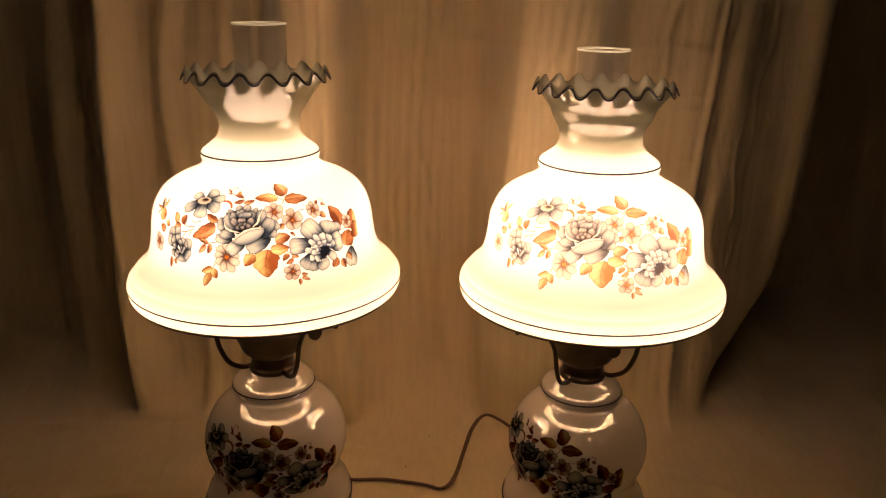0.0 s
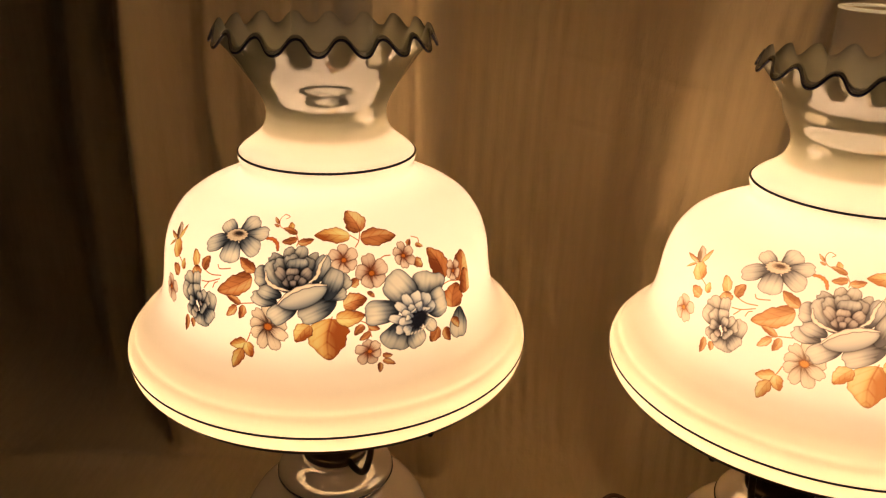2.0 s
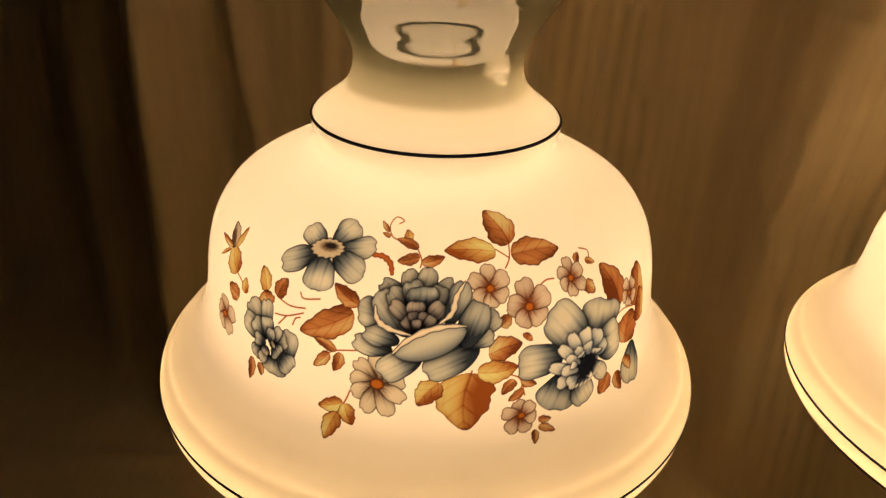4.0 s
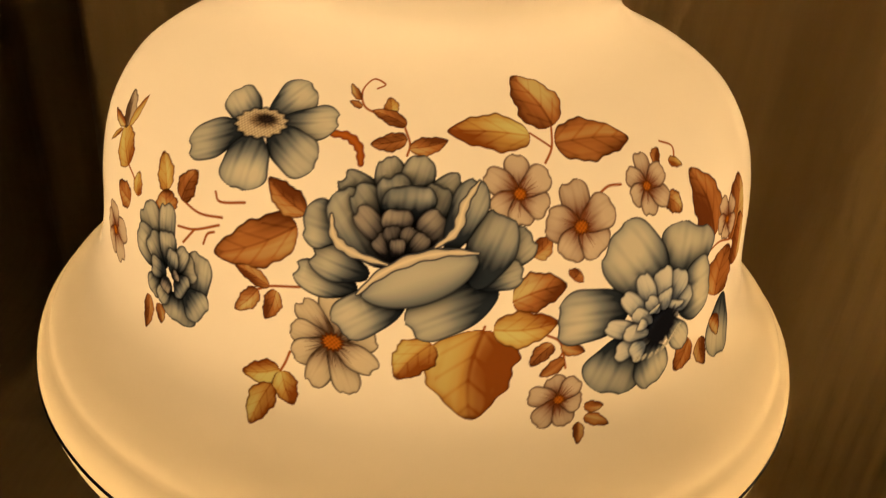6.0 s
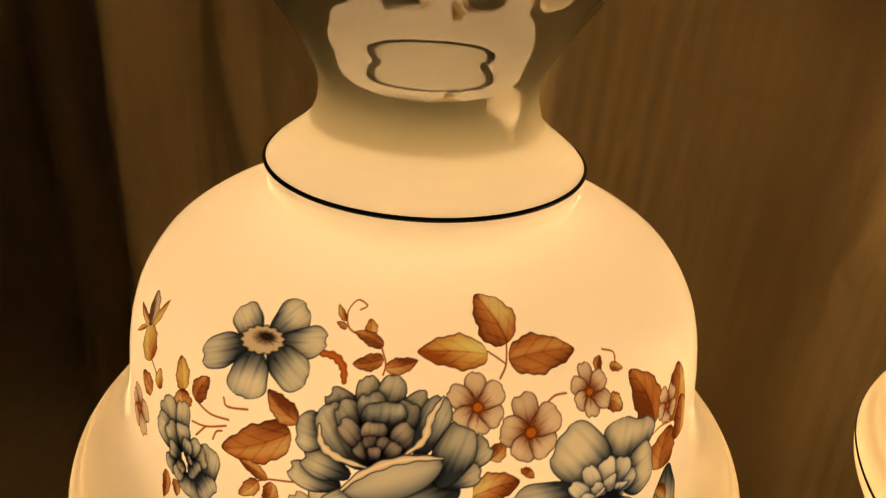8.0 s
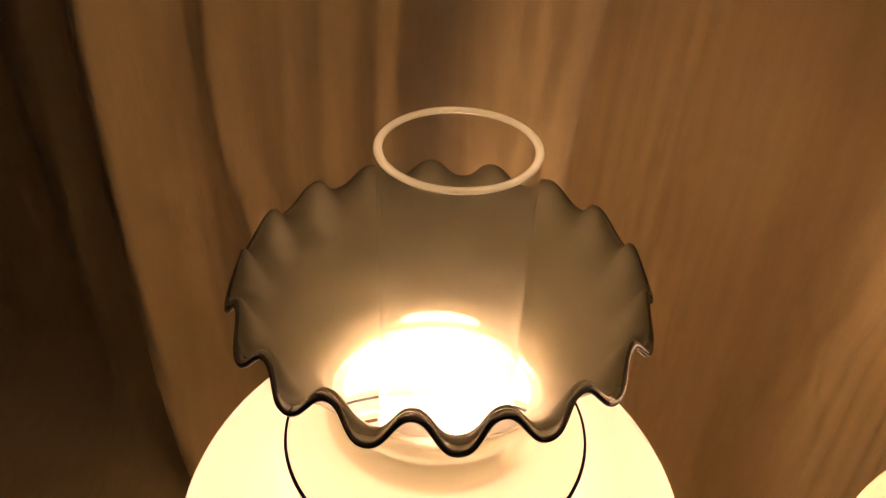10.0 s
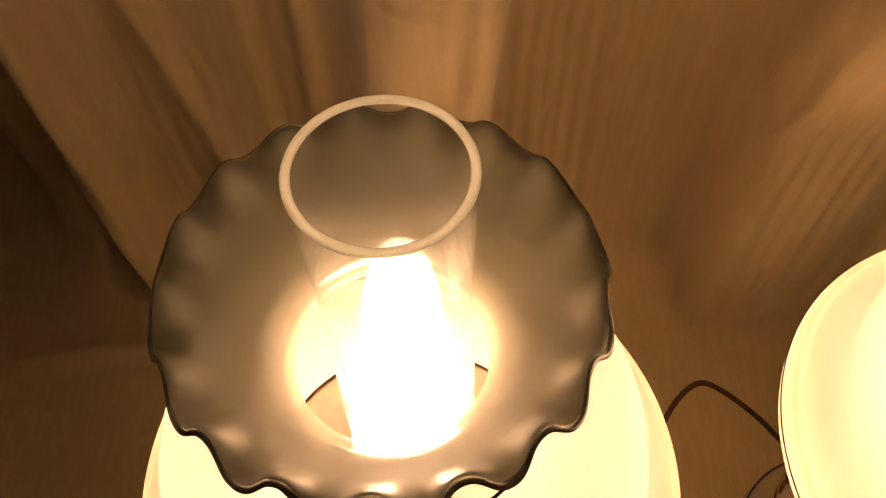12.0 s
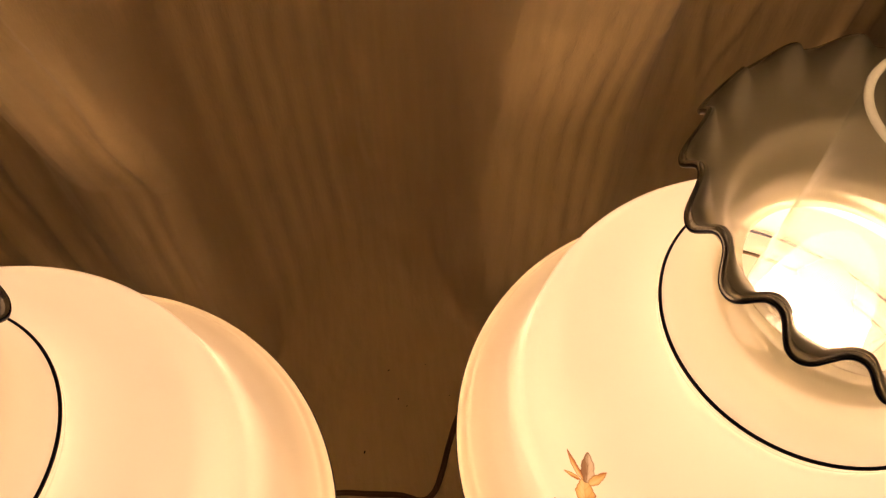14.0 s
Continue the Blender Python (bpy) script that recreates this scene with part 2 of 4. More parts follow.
def table():
    """Plain table that carries the sheet and the lamps; it leans a little to one side."""
    top = tagged(new("table"), "plain wooden table hidden beneath the cream sheet", "table")
    top.location = (0.18, -0.1, -0.0085)
    top.rotation_euler = (0, math.atan(0.0245), 0)
    bm = bmesh.new()
    bmesh.ops.create_cube(bm, size=1)
    bmesh.ops.scale(bm, vec=(2.2, 1.7, 0.03), verts=bm.verts)
    bmesh.ops.translate(bm, vec=(0, 0, -0.023), verts=bm.verts)
    bmesh.ops.bevel(bm, geom=bm.edges[:], offset=0.004, segments=2, affect="EDGES")
    part("tabletop", bm, WOOD_MAT, top)
    for sx in (-1, 1):
        for sy in (-1, 1):
            prof = smooth_profile([(-0.70, 0.022), (-0.4, 0.026), (-0.038, 0.032)], 0.05)
            part("leg", lathe("leg", prof, 16, (sx * 1.0, sy * 0.75)), WOOD_MAT, top)


table()


def bell(x, c, w):
    return np.exp(-((x - c) / w) ** 2)


def step(x, c, w):
    return 1 / (1 + np.exp(-(x - c) / w))


def ripple(rng, x, n, lo, hi):
    """A sum of sines with random lengths and phases."""
    out = np.zeros_like(x)
    for _ in range(n):
        out += np.sin(x * 2 * np.pi / rng.uniform(lo, hi) + rng.uniform(0, 6.28)) / n
    return out


def draped_sheet():
    """One cream sheet that hangs behind the lamps, sweeps down and lies on the table."""
    rng = np.random.RandomState(5)
    xs = np.concatenate([np.arange(-1.05, -0.5, 0.012), np.arange(-0.5, 0.95, 0.0035), np.arange(0.95, 1.45, 0.012)])
    up = np.concatenate([np.arange(1.25, 0.7, -0.02), np.arange(0.7, 0.072, -0.004)])
    arc = np.linspace(0, np.pi / 2, 24)[1:]
    R, Y = 0.070, 0.328
    fl = np.concatenate([np.arange(0.01, 0.5, 0.008), np.arange(0.5, 1.05, 0.02)])
    y0 = np.concatenate([np.full(len(up), Y), Y - R + R * np.cos(arc), Y - R - fl])
    z0 = np.concatenate([up, R - R * np.sin(arc), np.zeros(len(fl))])
    hang = np.concatenate([np.ones(len(up)), np.cos(arc) ** 1.5, np.zeros(len(fl))])[:, None]
    X = np.repeat(xs[None], len(y0), 0)
    Yy = np.repeat(y0[:, None], len(xs), 1)
    Z = np.repeat(z0[:, None], len(xs), 1)
    bend = X + 0.012 * np.sin(Z * 5.0) + 0.03 * (0.4 - Z) * (X - 0.18)
    # fine upright pleats, broad folds, the two forward panels and the receding ends
    pleat = 0.0026 * ripple(rng, bend, 5, 0.014, 0.026) * (0.4 + step(bend, 0.0, 0.03) - step(bend, 0.32, 0.03))
    broad = 0.013 * ripple(rng, bend, 5, 0.06, 0.2)
    lean = 0.075 + 0.12 * np.clip((Z - 0.33) / 0.35, 0, 1.3)
    panel = 0.075 * bell(bend, 0.175, 0.075) - lean * (step(bend, -0.035, 0.012) - step(bend, 0.066, 0.003)) - 0.75 * lean * (step(bend, 0.275, 0.012) - step(bend, 0.415, 0.010))
    hem = -0.010 * bell(bend, 0.585 + 0.03 * (Z - 0.3), 0.006) + 0.02 * step(bend, 0.60, 0.006)
    fold_left = (-0.048 * bell(bend, -0.275, 0.022) + 0.035 * step(-bend, 0.300, 0.004) - 0.03 * bell(bend, -0.39, 0.03)
                 - 0.018 * bell(bend, -0.185 + 0.02 * np.sin(Z * 9), 0.012) - 0.012 * bell(bend, -0.12, 0.010) - 0.012 * bell(bend, -0.075, 0.008))
    edge = 0.845 - 0.20 * np.exp(-np.maximum(Z, 0) / 0.14)
    far = 0.08 * step(X, 0.67, 0.03) + 0.40 * step(X, edge, 0.016) + 0.10 * step(-X, 0.42, 0.03)
    # a deep slit between two falls, sharp upright creases and short crosswise ironing creases
    slit = -0.325 + 0.05 * np.clip(0.72 - Z, -0.1, 0.4) + 0.006 * np.sin(Z * 14)
    fold_left = fold_left + 0.045 * bell(bend, slit, 0.0045) * step(Z, 0.46, 0.03) - 0.012 * bell(bend, slit + 0.014, 0.007)
    for _ in range(26):
        c, w, a = rng.uniform(-0.34, 0.72), rng.uniform(0.0025, 0.006), rng.uniform(0.0015, 0.0055)
        zc, zl, tilt = rng.uniform(0.2, 0.75), rng.uniform(0.08, 0.28), rng.uniform(-0.12, 0.12)
        fold_left = fold_left - a * bell(bend - tilt * (Z - zc) + 0.006 * np.sin(Z * 40 + c * 90), c, w) * bell(Z, zc, zl)
    crease = 0.0
    for _ in range(34):
        c, zc, a = rng.uniform(-0.32, 0.70), rng.choice((0.44, 0.515, 0.53, 0.60, 0.66)) + rng.uniform(-0.004, 0.004), rng.uniform(0.0008, 0.0022)
        crease = crease - a * bell(Z, zc + 0.08 * (X - c) * rng.uniform(-1, 1), 0.0035) * bell(X, c, rng.uniform(0.012, 0.04))
    for z, a in ((0.60, 0.004), (0.565, 0.003), (0.52, 0.003), (0.45, 0.0018)):
        wob = z + 0.004 * np.sin(X * 31 + z * 60) + 0.01 * X
        crease = crease + a * (step(Z, wob, 0.0025) - 0.5) * (0.5 + 0.5 * np.sin(X * 17 + z * 90))
    Yy = Yy + hang * (pleat + broad + panel + hem + fold_left + far + crease)
    # lying part: long soft wrinkles and the table's lean
    lie = 1 - hang
    wr = np.zeros_like(X)
    for _ in range(16):
        cx, cy, ang = rng.uniform(-0.5, 0.8), rng.uniform(-0.25, 0.25), rng.uniform(-0.9, 0.9)
        u = (X - cx) * np.cos(ang) + (Yy - cy) * np.sin(ang)
        v = -(X - cx) * np.sin(ang) + (Yy - cy) * np.cos(ang)
        wr += rng.uniform(0.003, 0.008) * np.exp(-(v / rng.uniform(0.008, 0.016)) ** 2 - (u / rng.uniform(0.05, 0.14)) ** 2)
    clear = np.clip((np.hypot(X, Yy) - 0.085) / 0.04, 0, 1) * np.clip((np.hypot(X - 0.367, Yy - 0.009) - 0.085) / 0.04, 0, 1)
    Z = Z + lie * wr * clear - 0.0245 * X
    me = grid_mesh("draped_sheet", np.stack([X, Yy, Z], -1))
    ob = part("draped_sheet", me, CLOTH)
    solid = ob.modifiers.new("thickness", "SOLIDIFY")
    solid.thickness, solid.offset = 0.0012, -1
    return tagged(ob, "creased cream cotton sheet hung as backdrop and spread under lamps", "sheet")


draped_sheet()

# ---- the lamps ----
LOBES, LOBE_AT = 17, math.radians(-79)


def shade_profile(collar, neck):
    k, n = collar / 0.0628, neck
    return [(0.3366, 0.0860), (0.3372, 0.1000), (0.3386, 0.1240), (0.3402, 0.1380), (0.3420, 0.1440), (0.3428, 0.1468), (0.3470, 0.1492), (0.3549, 0.1503), (0.3610, 0.1492), (0.3645, 0.1472), (0.3668, 0.1447),
            (0.3700, 0.1428), (0.3745, 0.1385), (0.3806, 0.1318), (0.3867, 0.1272), (0.3928, 0.1242), (0.3989, 0.1224), (0.4071, 0.1207),
            (0.4173, 0.1194), (0.4275, 0.1182), (0.4377, 0.1161), (0.4479, 0.1124), (0.4581, 0.1058), (0.4642, 0.0990),
            (0.4703, 0.0888), (0.4754, 0.0765 * (1 + k) / 2), (0.4800, 0.0675 * k), (0.4840, 0.0632 * k), (0.4870, 0.0619 * k),
            (0.4900, 0.0621 * k), (0.4928, 0.0630 * k), (0.4960, 0.0630 * k), (0.4990, 0.0611 * k), (0.5030, 0.0562 * k),
            (0.5071, 0.0508 * k), (0.5120, 0.0457 * n), (0.5170, 0.0432 * n), (0.5220, 0.0421 * n), (0.5270, 0.0421 * n),
            (0.5346, 0.0444 * n), (0.5448, 0.0500 * n), (0.5550, 0.0570), (0.5640, 0.0632), (0.5720, 0.0681), (0.5770, 0.0709), (0.5795, 0.0727), (0.5802, 0.0740), (0.5796, 0.0750), (0.5782, 0.0755)]


def ruffled(prof, n, turn):
    """The turned shade, with its top edge drawn out in even waves."""
    th = np.linspace(0, 2 * np.pi, n, endpoint=False)
    z, r = np.repeat(prof[:, :1], n, 1), np.repeat(prof[:, 1:], n, 1)
    w = np.clip((prof[:, 1] - 0.0625) / 0.0118, 0, 1)[:, None] ** 1.7 * (prof[:, 0] > 0.53)[:, None]
    wave = np.cos(LOBES * (th - LOBE_AT - turn)) - 0.05 * np.cos(3 * LOBES * (th - LOBE_AT - turn)) + 0.15 * np.cos(3 * th + 1)
    r = r + w * 0.0022 * wave
    z = z - w * 0.0052 * wave
    a = th
    return np.stack([r * np.cos(a), r * np.sin(a), z], -1)


def ring(name, r, z, radius, n=160):
    a = np.linspace(0, 2 * np.pi, n, endpoint=False)
    return tube(name, np.stack([r * np.cos(a), r * np.sin(a), np.full(n, z)], -1), radius, 8, True)


BASE = [(0.000, 0.070), (0.002, 0.077), (0.008, 0.083), (0.022, 0.0872), (0.042, 0.0890), (0.062, 0.0890), (0.077, 0.0862), (0.088, 0.0802),
        (0.096, 0.0757), (0.103, 0.0743), (0.111, 0.0752), (0.122, 0.0790), (0.135, 0.0828), (0.150, 0.0840), (0.165, 0.0815), (0.179, 0.0762),
        (0.190, 0.0695), (0.198, 0.0615), (0.203, 0.0530), (0.2062, 0.0460), (0.2090, 0.0432), (0.2118, 0.0436), (0.2155, 0.0464), (0.2195, 0.0478),
        (0.2232, 0.0470), (0.2270, 0.0430), (0.2303, 0.0375), (0.2335, 0.0315), (0.2360, 0.0280), (0.2365, 0.0200)]


# ---- the printed flowers, laid out flat in millimetres: across from the rose, up along the glass ----
# petals and leaves: foot across, foot up, tip across, tip up, width
ROSE_BACK = [(-15, 101.6, -33.1, 104.2, 10.8), (-12.2, 106.1, -28.9, 109.1, 10.6), (-2.1, 103.5, -20.7, 89.5, 14.7), (21.6, 104.2, -1.6, 92.2,
    15.5), (19.1, 108.7, 30.9, 118.6, 10.9), (15.8, 105.2, 28.5, 109.3, 9.1), (15.4, 104.3, 23, 124.4, 14.8), (-19, 117.2, -32.1, 117.6, 13.6)]
ROSE_CUP = [(-4, 118.1, -23.4, 131, 10.7), (-5.1, 120.5, -11.1, 137.5, 10), (-4.2, 120.6, -0.1, 138.3, 11.4), (-1.5, 119.1, 11.5, 133.2, 10.4),
    (-7.6, 109.2, -23.8, 126.3, 14.4), (-5.7, 117.1, -18.9, 128.2, 10.3), (-4.9, 118, -8.8, 132.8, 11.2), (0.4, 117.6, 5.9, 130.8, 10.2), (-2.5, 120.7,
    -3.8, 130.1, 16.6)]
ROSE_HEART = [(-6.2, 113.7, -17.5, 122.9, 7.7), (-5.6, 116.3, -6.3, 124.1, 9.8), (-0.3, 115, 6.2, 123.5, 9.5), (-5.2, 111.2, -11.7, 116.5, 6.1),
    (-5.3, 112.1, -7.7, 119.8, 5.7), (-3.5, 112.2, -1.9, 119.7, 6), (-2.6, 111.4, 2.1, 118.1, 6), (-5.1, 110.3, -5.6, 116.7, 5.2)]
ROSE_FRONT = [(7.6, 113.7, 16.7, 132.8, 10.6), (-14, 99.9, 16.2, 112.6, 14.5)]
RIBBONS = [((-24, 120.3), (-22.3, 114.6), (-17, 111.4), (-7.5, 109.4)), ((4.5, 114.9), (9.8, 119.3), (12, 126), (16.2, 132)), ((-15.1, 100.5),
    (-9.6, 106.5), (-1.3, 111.4), (7.6, 113.6), (16, 113.7))]
NARCISSUS = [(-55.1, 140.1, -73, 147.3, 11.3), (-51.7, 141.4, -44.7, 156.3, 18.3), (-49.7, 140.4, -28.4, 145.9, 11.9), (-50.6, 139, -31.6, 131.1,
    13), (-57.4, 137.9, -76.8, 127.1, 12.8), (-54.3, 137.1, -53, 120.8, 17.5)]
PEONY = [(82.5, 94.8, 88.2, 113, 29), (82.3, 87.9, 99.3, 92.3, 23.7), (75, 93.7, 55.5, 116, 22.6), (62.2, 92.8, 38.2, 93.6, 18.8), (63.5, 83.4,
    55.4, 67.1, 22.5), (69.5, 78.2, 75.7, 65.1, 15.6), (78.1, 84.7, 88.9, 72.3, 9.1)]
PEONY_EYE = [(80.7, 87.3, 88.1, 92.9, 11.9), (77.2, 89.6, 83.4, 99.6, 11.8), (75.8, 88.9, 73.7, 103, 9.6), (72.9, 88.7, 64.9, 102.9, 7.4), (70.3,
    87.2, 59.1, 97.9, 6.7), (80.7, 87.3, 81.8, 90.4, 9.7), (68.2, 83.2, 54.3, 89.1, 6.8), (68.7, 79.6, 58.4, 79.1, 7.6), (77.4, 88.4, 75.4, 95.3, 7.3),
    (74.5, 88.2, 68.5, 94.5, 5.3), (72, 85.5, 63.7, 91.3, 5.6), (71.1, 82.3, 60.8, 85.3, 6.4), (70.1, 79.2, 64.3, 76.3, 8.3), (72.9, 88.7, 71.9, 90.7,
    5.2), (70, 85, 66.1, 86.7, 4.8)]
PEONY_DASH = [((67.4, 75.2), (72.6, 74.6), (77.8, 75.4), (81.5, 77.6), (84.5, 80.3))]
SIDE_PEONY = [(-77.2, 92.3, -89.7, 106.5, 13.4), (-77.2, 93.4, -78, 110.4, 9.1), (-78, 92, -93.5, 95.4, 13.8), (-65.2, 82.6, -62.9, 100.5, 10.9),
    (-72, 84, -72.3, 74.3, 15.5), (-69.2, 86.2, -61.4, 80.5, 13), (-79.6, 87.1, -85.6, 79, 9), (-72.7, 92, -64.6, 95.2, 10.4)]
SIDE_EYE = [(-77.2, 90.2, -86.3, 97.9, 10.9), (-75.7, 90.8, -77.5, 102.3, 9.5), (-74.2, 89.4, -68.6, 99.6, 6.5), (-77.3, 88.1, -85.6, 88.7, 8.2),
    (-75.7, 86.6, -81.2, 77.8, 6.8), (-73.5, 88.6, -68.6, 85.4, 10.7), (-75, 89, -74.2, 97.6, 6.4), (-75, 88, -72, 90.2, 4.2), (-76.5, 87.4, -78.9,
    82.1, 5.6)]
LEAF_TOP = [(33.8, 144.8, 6.3, 146, 12.4), (43.1, 147.7, 34.7, 167.4, 20.2), (41.7, 142.1, 70.2, 141.1, 14.1), (-24.4, 153.8, -31.1, 159.7, 3.2),
    (-23.1, 151.1, -28.6, 152.9, 2.7), (-12.6, 149.5, -14.6, 156.3, 5.8), (-6.7, 147, -19.5, 150.7, 5.3), (-5.9, 142.9, -17.1, 140, 6.1), (-4.7, 140,
    7.2, 143.3, 6), (75.4, 132.1, 79.9, 136.3, 4.2), (81.8, 131.7, 88.1, 129.4, 3.7), (76.8, 122.4, 82.9, 116.9, 7.2)]
LEAF_LEFT = [(-33.1, 115.8, -58.4, 102, 13.6), (-31.2, 119.3, -44.7, 126.4, 8), (-72.7, 112.8, -68.8, 122.3, 8.3), (-79.5, 113, -86.2, 122.9, 8),
    (-77.2, 107.6, -79.8, 113.9, 10.7), (-39.7, 97.6, -51, 100.9, 5.2), (-43.2, 95.9, -50.7, 87.3, 5.8), (-37.6, 97, -41, 87.3, 5.9), (-94.2, 106.3,
    -95.2, 113.8, 6), (-98.5, 103.1, -108.9, 105.4, 9)]
LEAF_LOW = [(18.6, 92.3, 16.5, 64.8, 25.6), (5.2, 88, -4, 76.5, 11.5), (25.8, 100.3, 41.3, 103.8, 11.7), (21.2, 92.3, 39.6, 93.2, 11.6), (-35.8,
    73.4, -47.3, 69.1, 7.7), (-35.1, 72.9, -30.7, 63.5, 8.2), (-38, 68, -42.1, 54.7, 8.5), (38.4, 86.4, 32.1, 80, 6), (41, 85.6, 48.8, 82.3, 4.8),
    (42.3, 81.2, 34.9, 76.6, 5), (30.7, 112.6, 36.4, 117.4, 6.5), (42.4, 105.3, 44.7, 107.8, 6.3)]
FLOWER_BUD = [(-103.1, 112.6, -114.4, 123.5, 12.4), (-112.2, 121.6, -122.4, 131.6, 8.2), (-111.1, 122.5, -109.2, 133.9, 4.7), (-114.2, 121.4,
    -130.2, 122.2, 3.5), (-115.2, 119.9, -124, 113.2, 2.5)]
LEAF_EDGE = [(99.8, 104.7, 90.4, 127.9, 16.9), (112.3, 99.1, 122.6, 118.3, 20.8), (105.3, 82.3, 111.2, 98.5, 22.7)]
STEMS = [((-56.6, 112.4), (-64.9, 111.3), (-72.7, 113)), ((-72.6, 105.1), (-65.9, 106.3), (-57.3, 110.1)), ((-65.9, 106.3), (-70.1, 101.1)),
    ((-60.5, 118.5), (-58.1, 116.4), (-50, 118.2)), ((-62.2, 103.3), (-61, 106.5), (-58.7, 107.8)), ((-43.2, 95.8), (-39.3, 97.8), (-30.8, 99.6)),
    ((-15.9, 149.3), (-22.4, 151.7), (-25.4, 157.6), (-23.1, 162.6), (-17.8, 161), (-20.2, 158.9)), ((-5.2, 137.8), (-4.8, 141.3), (-7.3, 146.5)),
    ((36.7, 136.5), (40.1, 140.9), (42.6, 148.1)), ((34.1, 145.6), (37.5, 143), (40.1, 140.9))]
STEMS2 = [((82, 137.8), (86.4, 135.4), (84.7, 131.5)), ((51.8, 126.7), (55.9, 128.6), (60.4, 128.5)), ((-103.2, 112.8), (-97.6, 110.3), (-94.2,
    106.5)), ((36, 89.6), (40.6, 86.4), (42.8, 78.2)), ((-33, 79.5), (-34.6, 74.8), (-38, 67.8)), ((18.8, 93.4), (18.2, 90.9), (17.6, 89.4)), ((94.4,
    100), (103, 101.6), (112.3, 99.3)), ((39.6, 94.7), (42.9, 87.2), (40.1, 80.5))]
BENT_STEM = [((-29.4, 141.5), (-24.2, 141.3), (-20, 138.5), (-18.4, 134.3))]
DAISIES = [(27.7, 128.6, 10.8, 6), (45.3, 119, 11.9, 5), (70, 126.6, 9.4, 6), (-21.2, 85.2, 15.3, 9), (41.3, 68.5, 9.4, 6), (108.8, 107.1, 8.1, 5),
    (-111.8, 87.6, 10.6, 5)]
LEAF_RIGHT = LEAF_EDGE + [(90.4, 73.7, 82.8, 65.3, 10), (96.5, 71.2, 98.9, 60.8, 7.7), (120.7, 87.5, 120.1, 106, 15.7), (-86.4, 77.6, -86.5, 66, 5.6),
    (-81.2, 77, -79.2, 70.8, 5)]
LEAFLETS = [(49, 65, 55.7, 63.8, 4), (48.8, 61.7, 56.7, 57.6, 4.2), (47, 60.6, 45.9, 54.1, 4)]
FAR_BUD = [(112.1, 80.8, 107.4, 59.2, 18.4), (109.6, 73.6, 104.6, 69.6, 10.7)]

# pigments as what they let through: shaded, middle, pale, outline
BLUE = ((0.052, 0.070, 0.088), (0.29, 0.33, 0.35), (0.68, 0.69, 0.63), (0.013, 0.016, 0.021))
DEEP = ((0.040, 0.042, 0.050), (0.25, 0.245, 0.25), (0.54, 0.52, 0.48), (0.018, 0.018, 0.022))
PALE = ((0.20, 0.25, 0.32), (0.52, 0.57, 0.60), (0.76, 0.78, 0.76), (0.030, 0.036, 0.050))
RUST = ((0.22, 0.085, 0.038), (0.50, 0.255, 0.110), (0.65, 0.58, 0.34), (0.060, 0.021, 0.010))
GOLD = ((0.34, 0.13, 0.045), (0.60, 0.41, 0.17), (0.68, 0.69, 0.38), (0.10, 0.035, 0.015))
TAN = ((0.27, 0.115, 0.060), (0.50, 0.40, 0.33), (0.68, 0.61, 0.53), (0.075, 0.040, 0.028))
GREY = ((0.16, 0.105, 0.070), (0.52, 0.46, 0.39), (0.72, 0.68, 0.58), (0.045, 0.034, 0.028))
CELL = 0.30
GRID_U, GRID_V = np.meshgrid(np.arange(-134, 126, CELL), np.arange(50, 174, CELL))


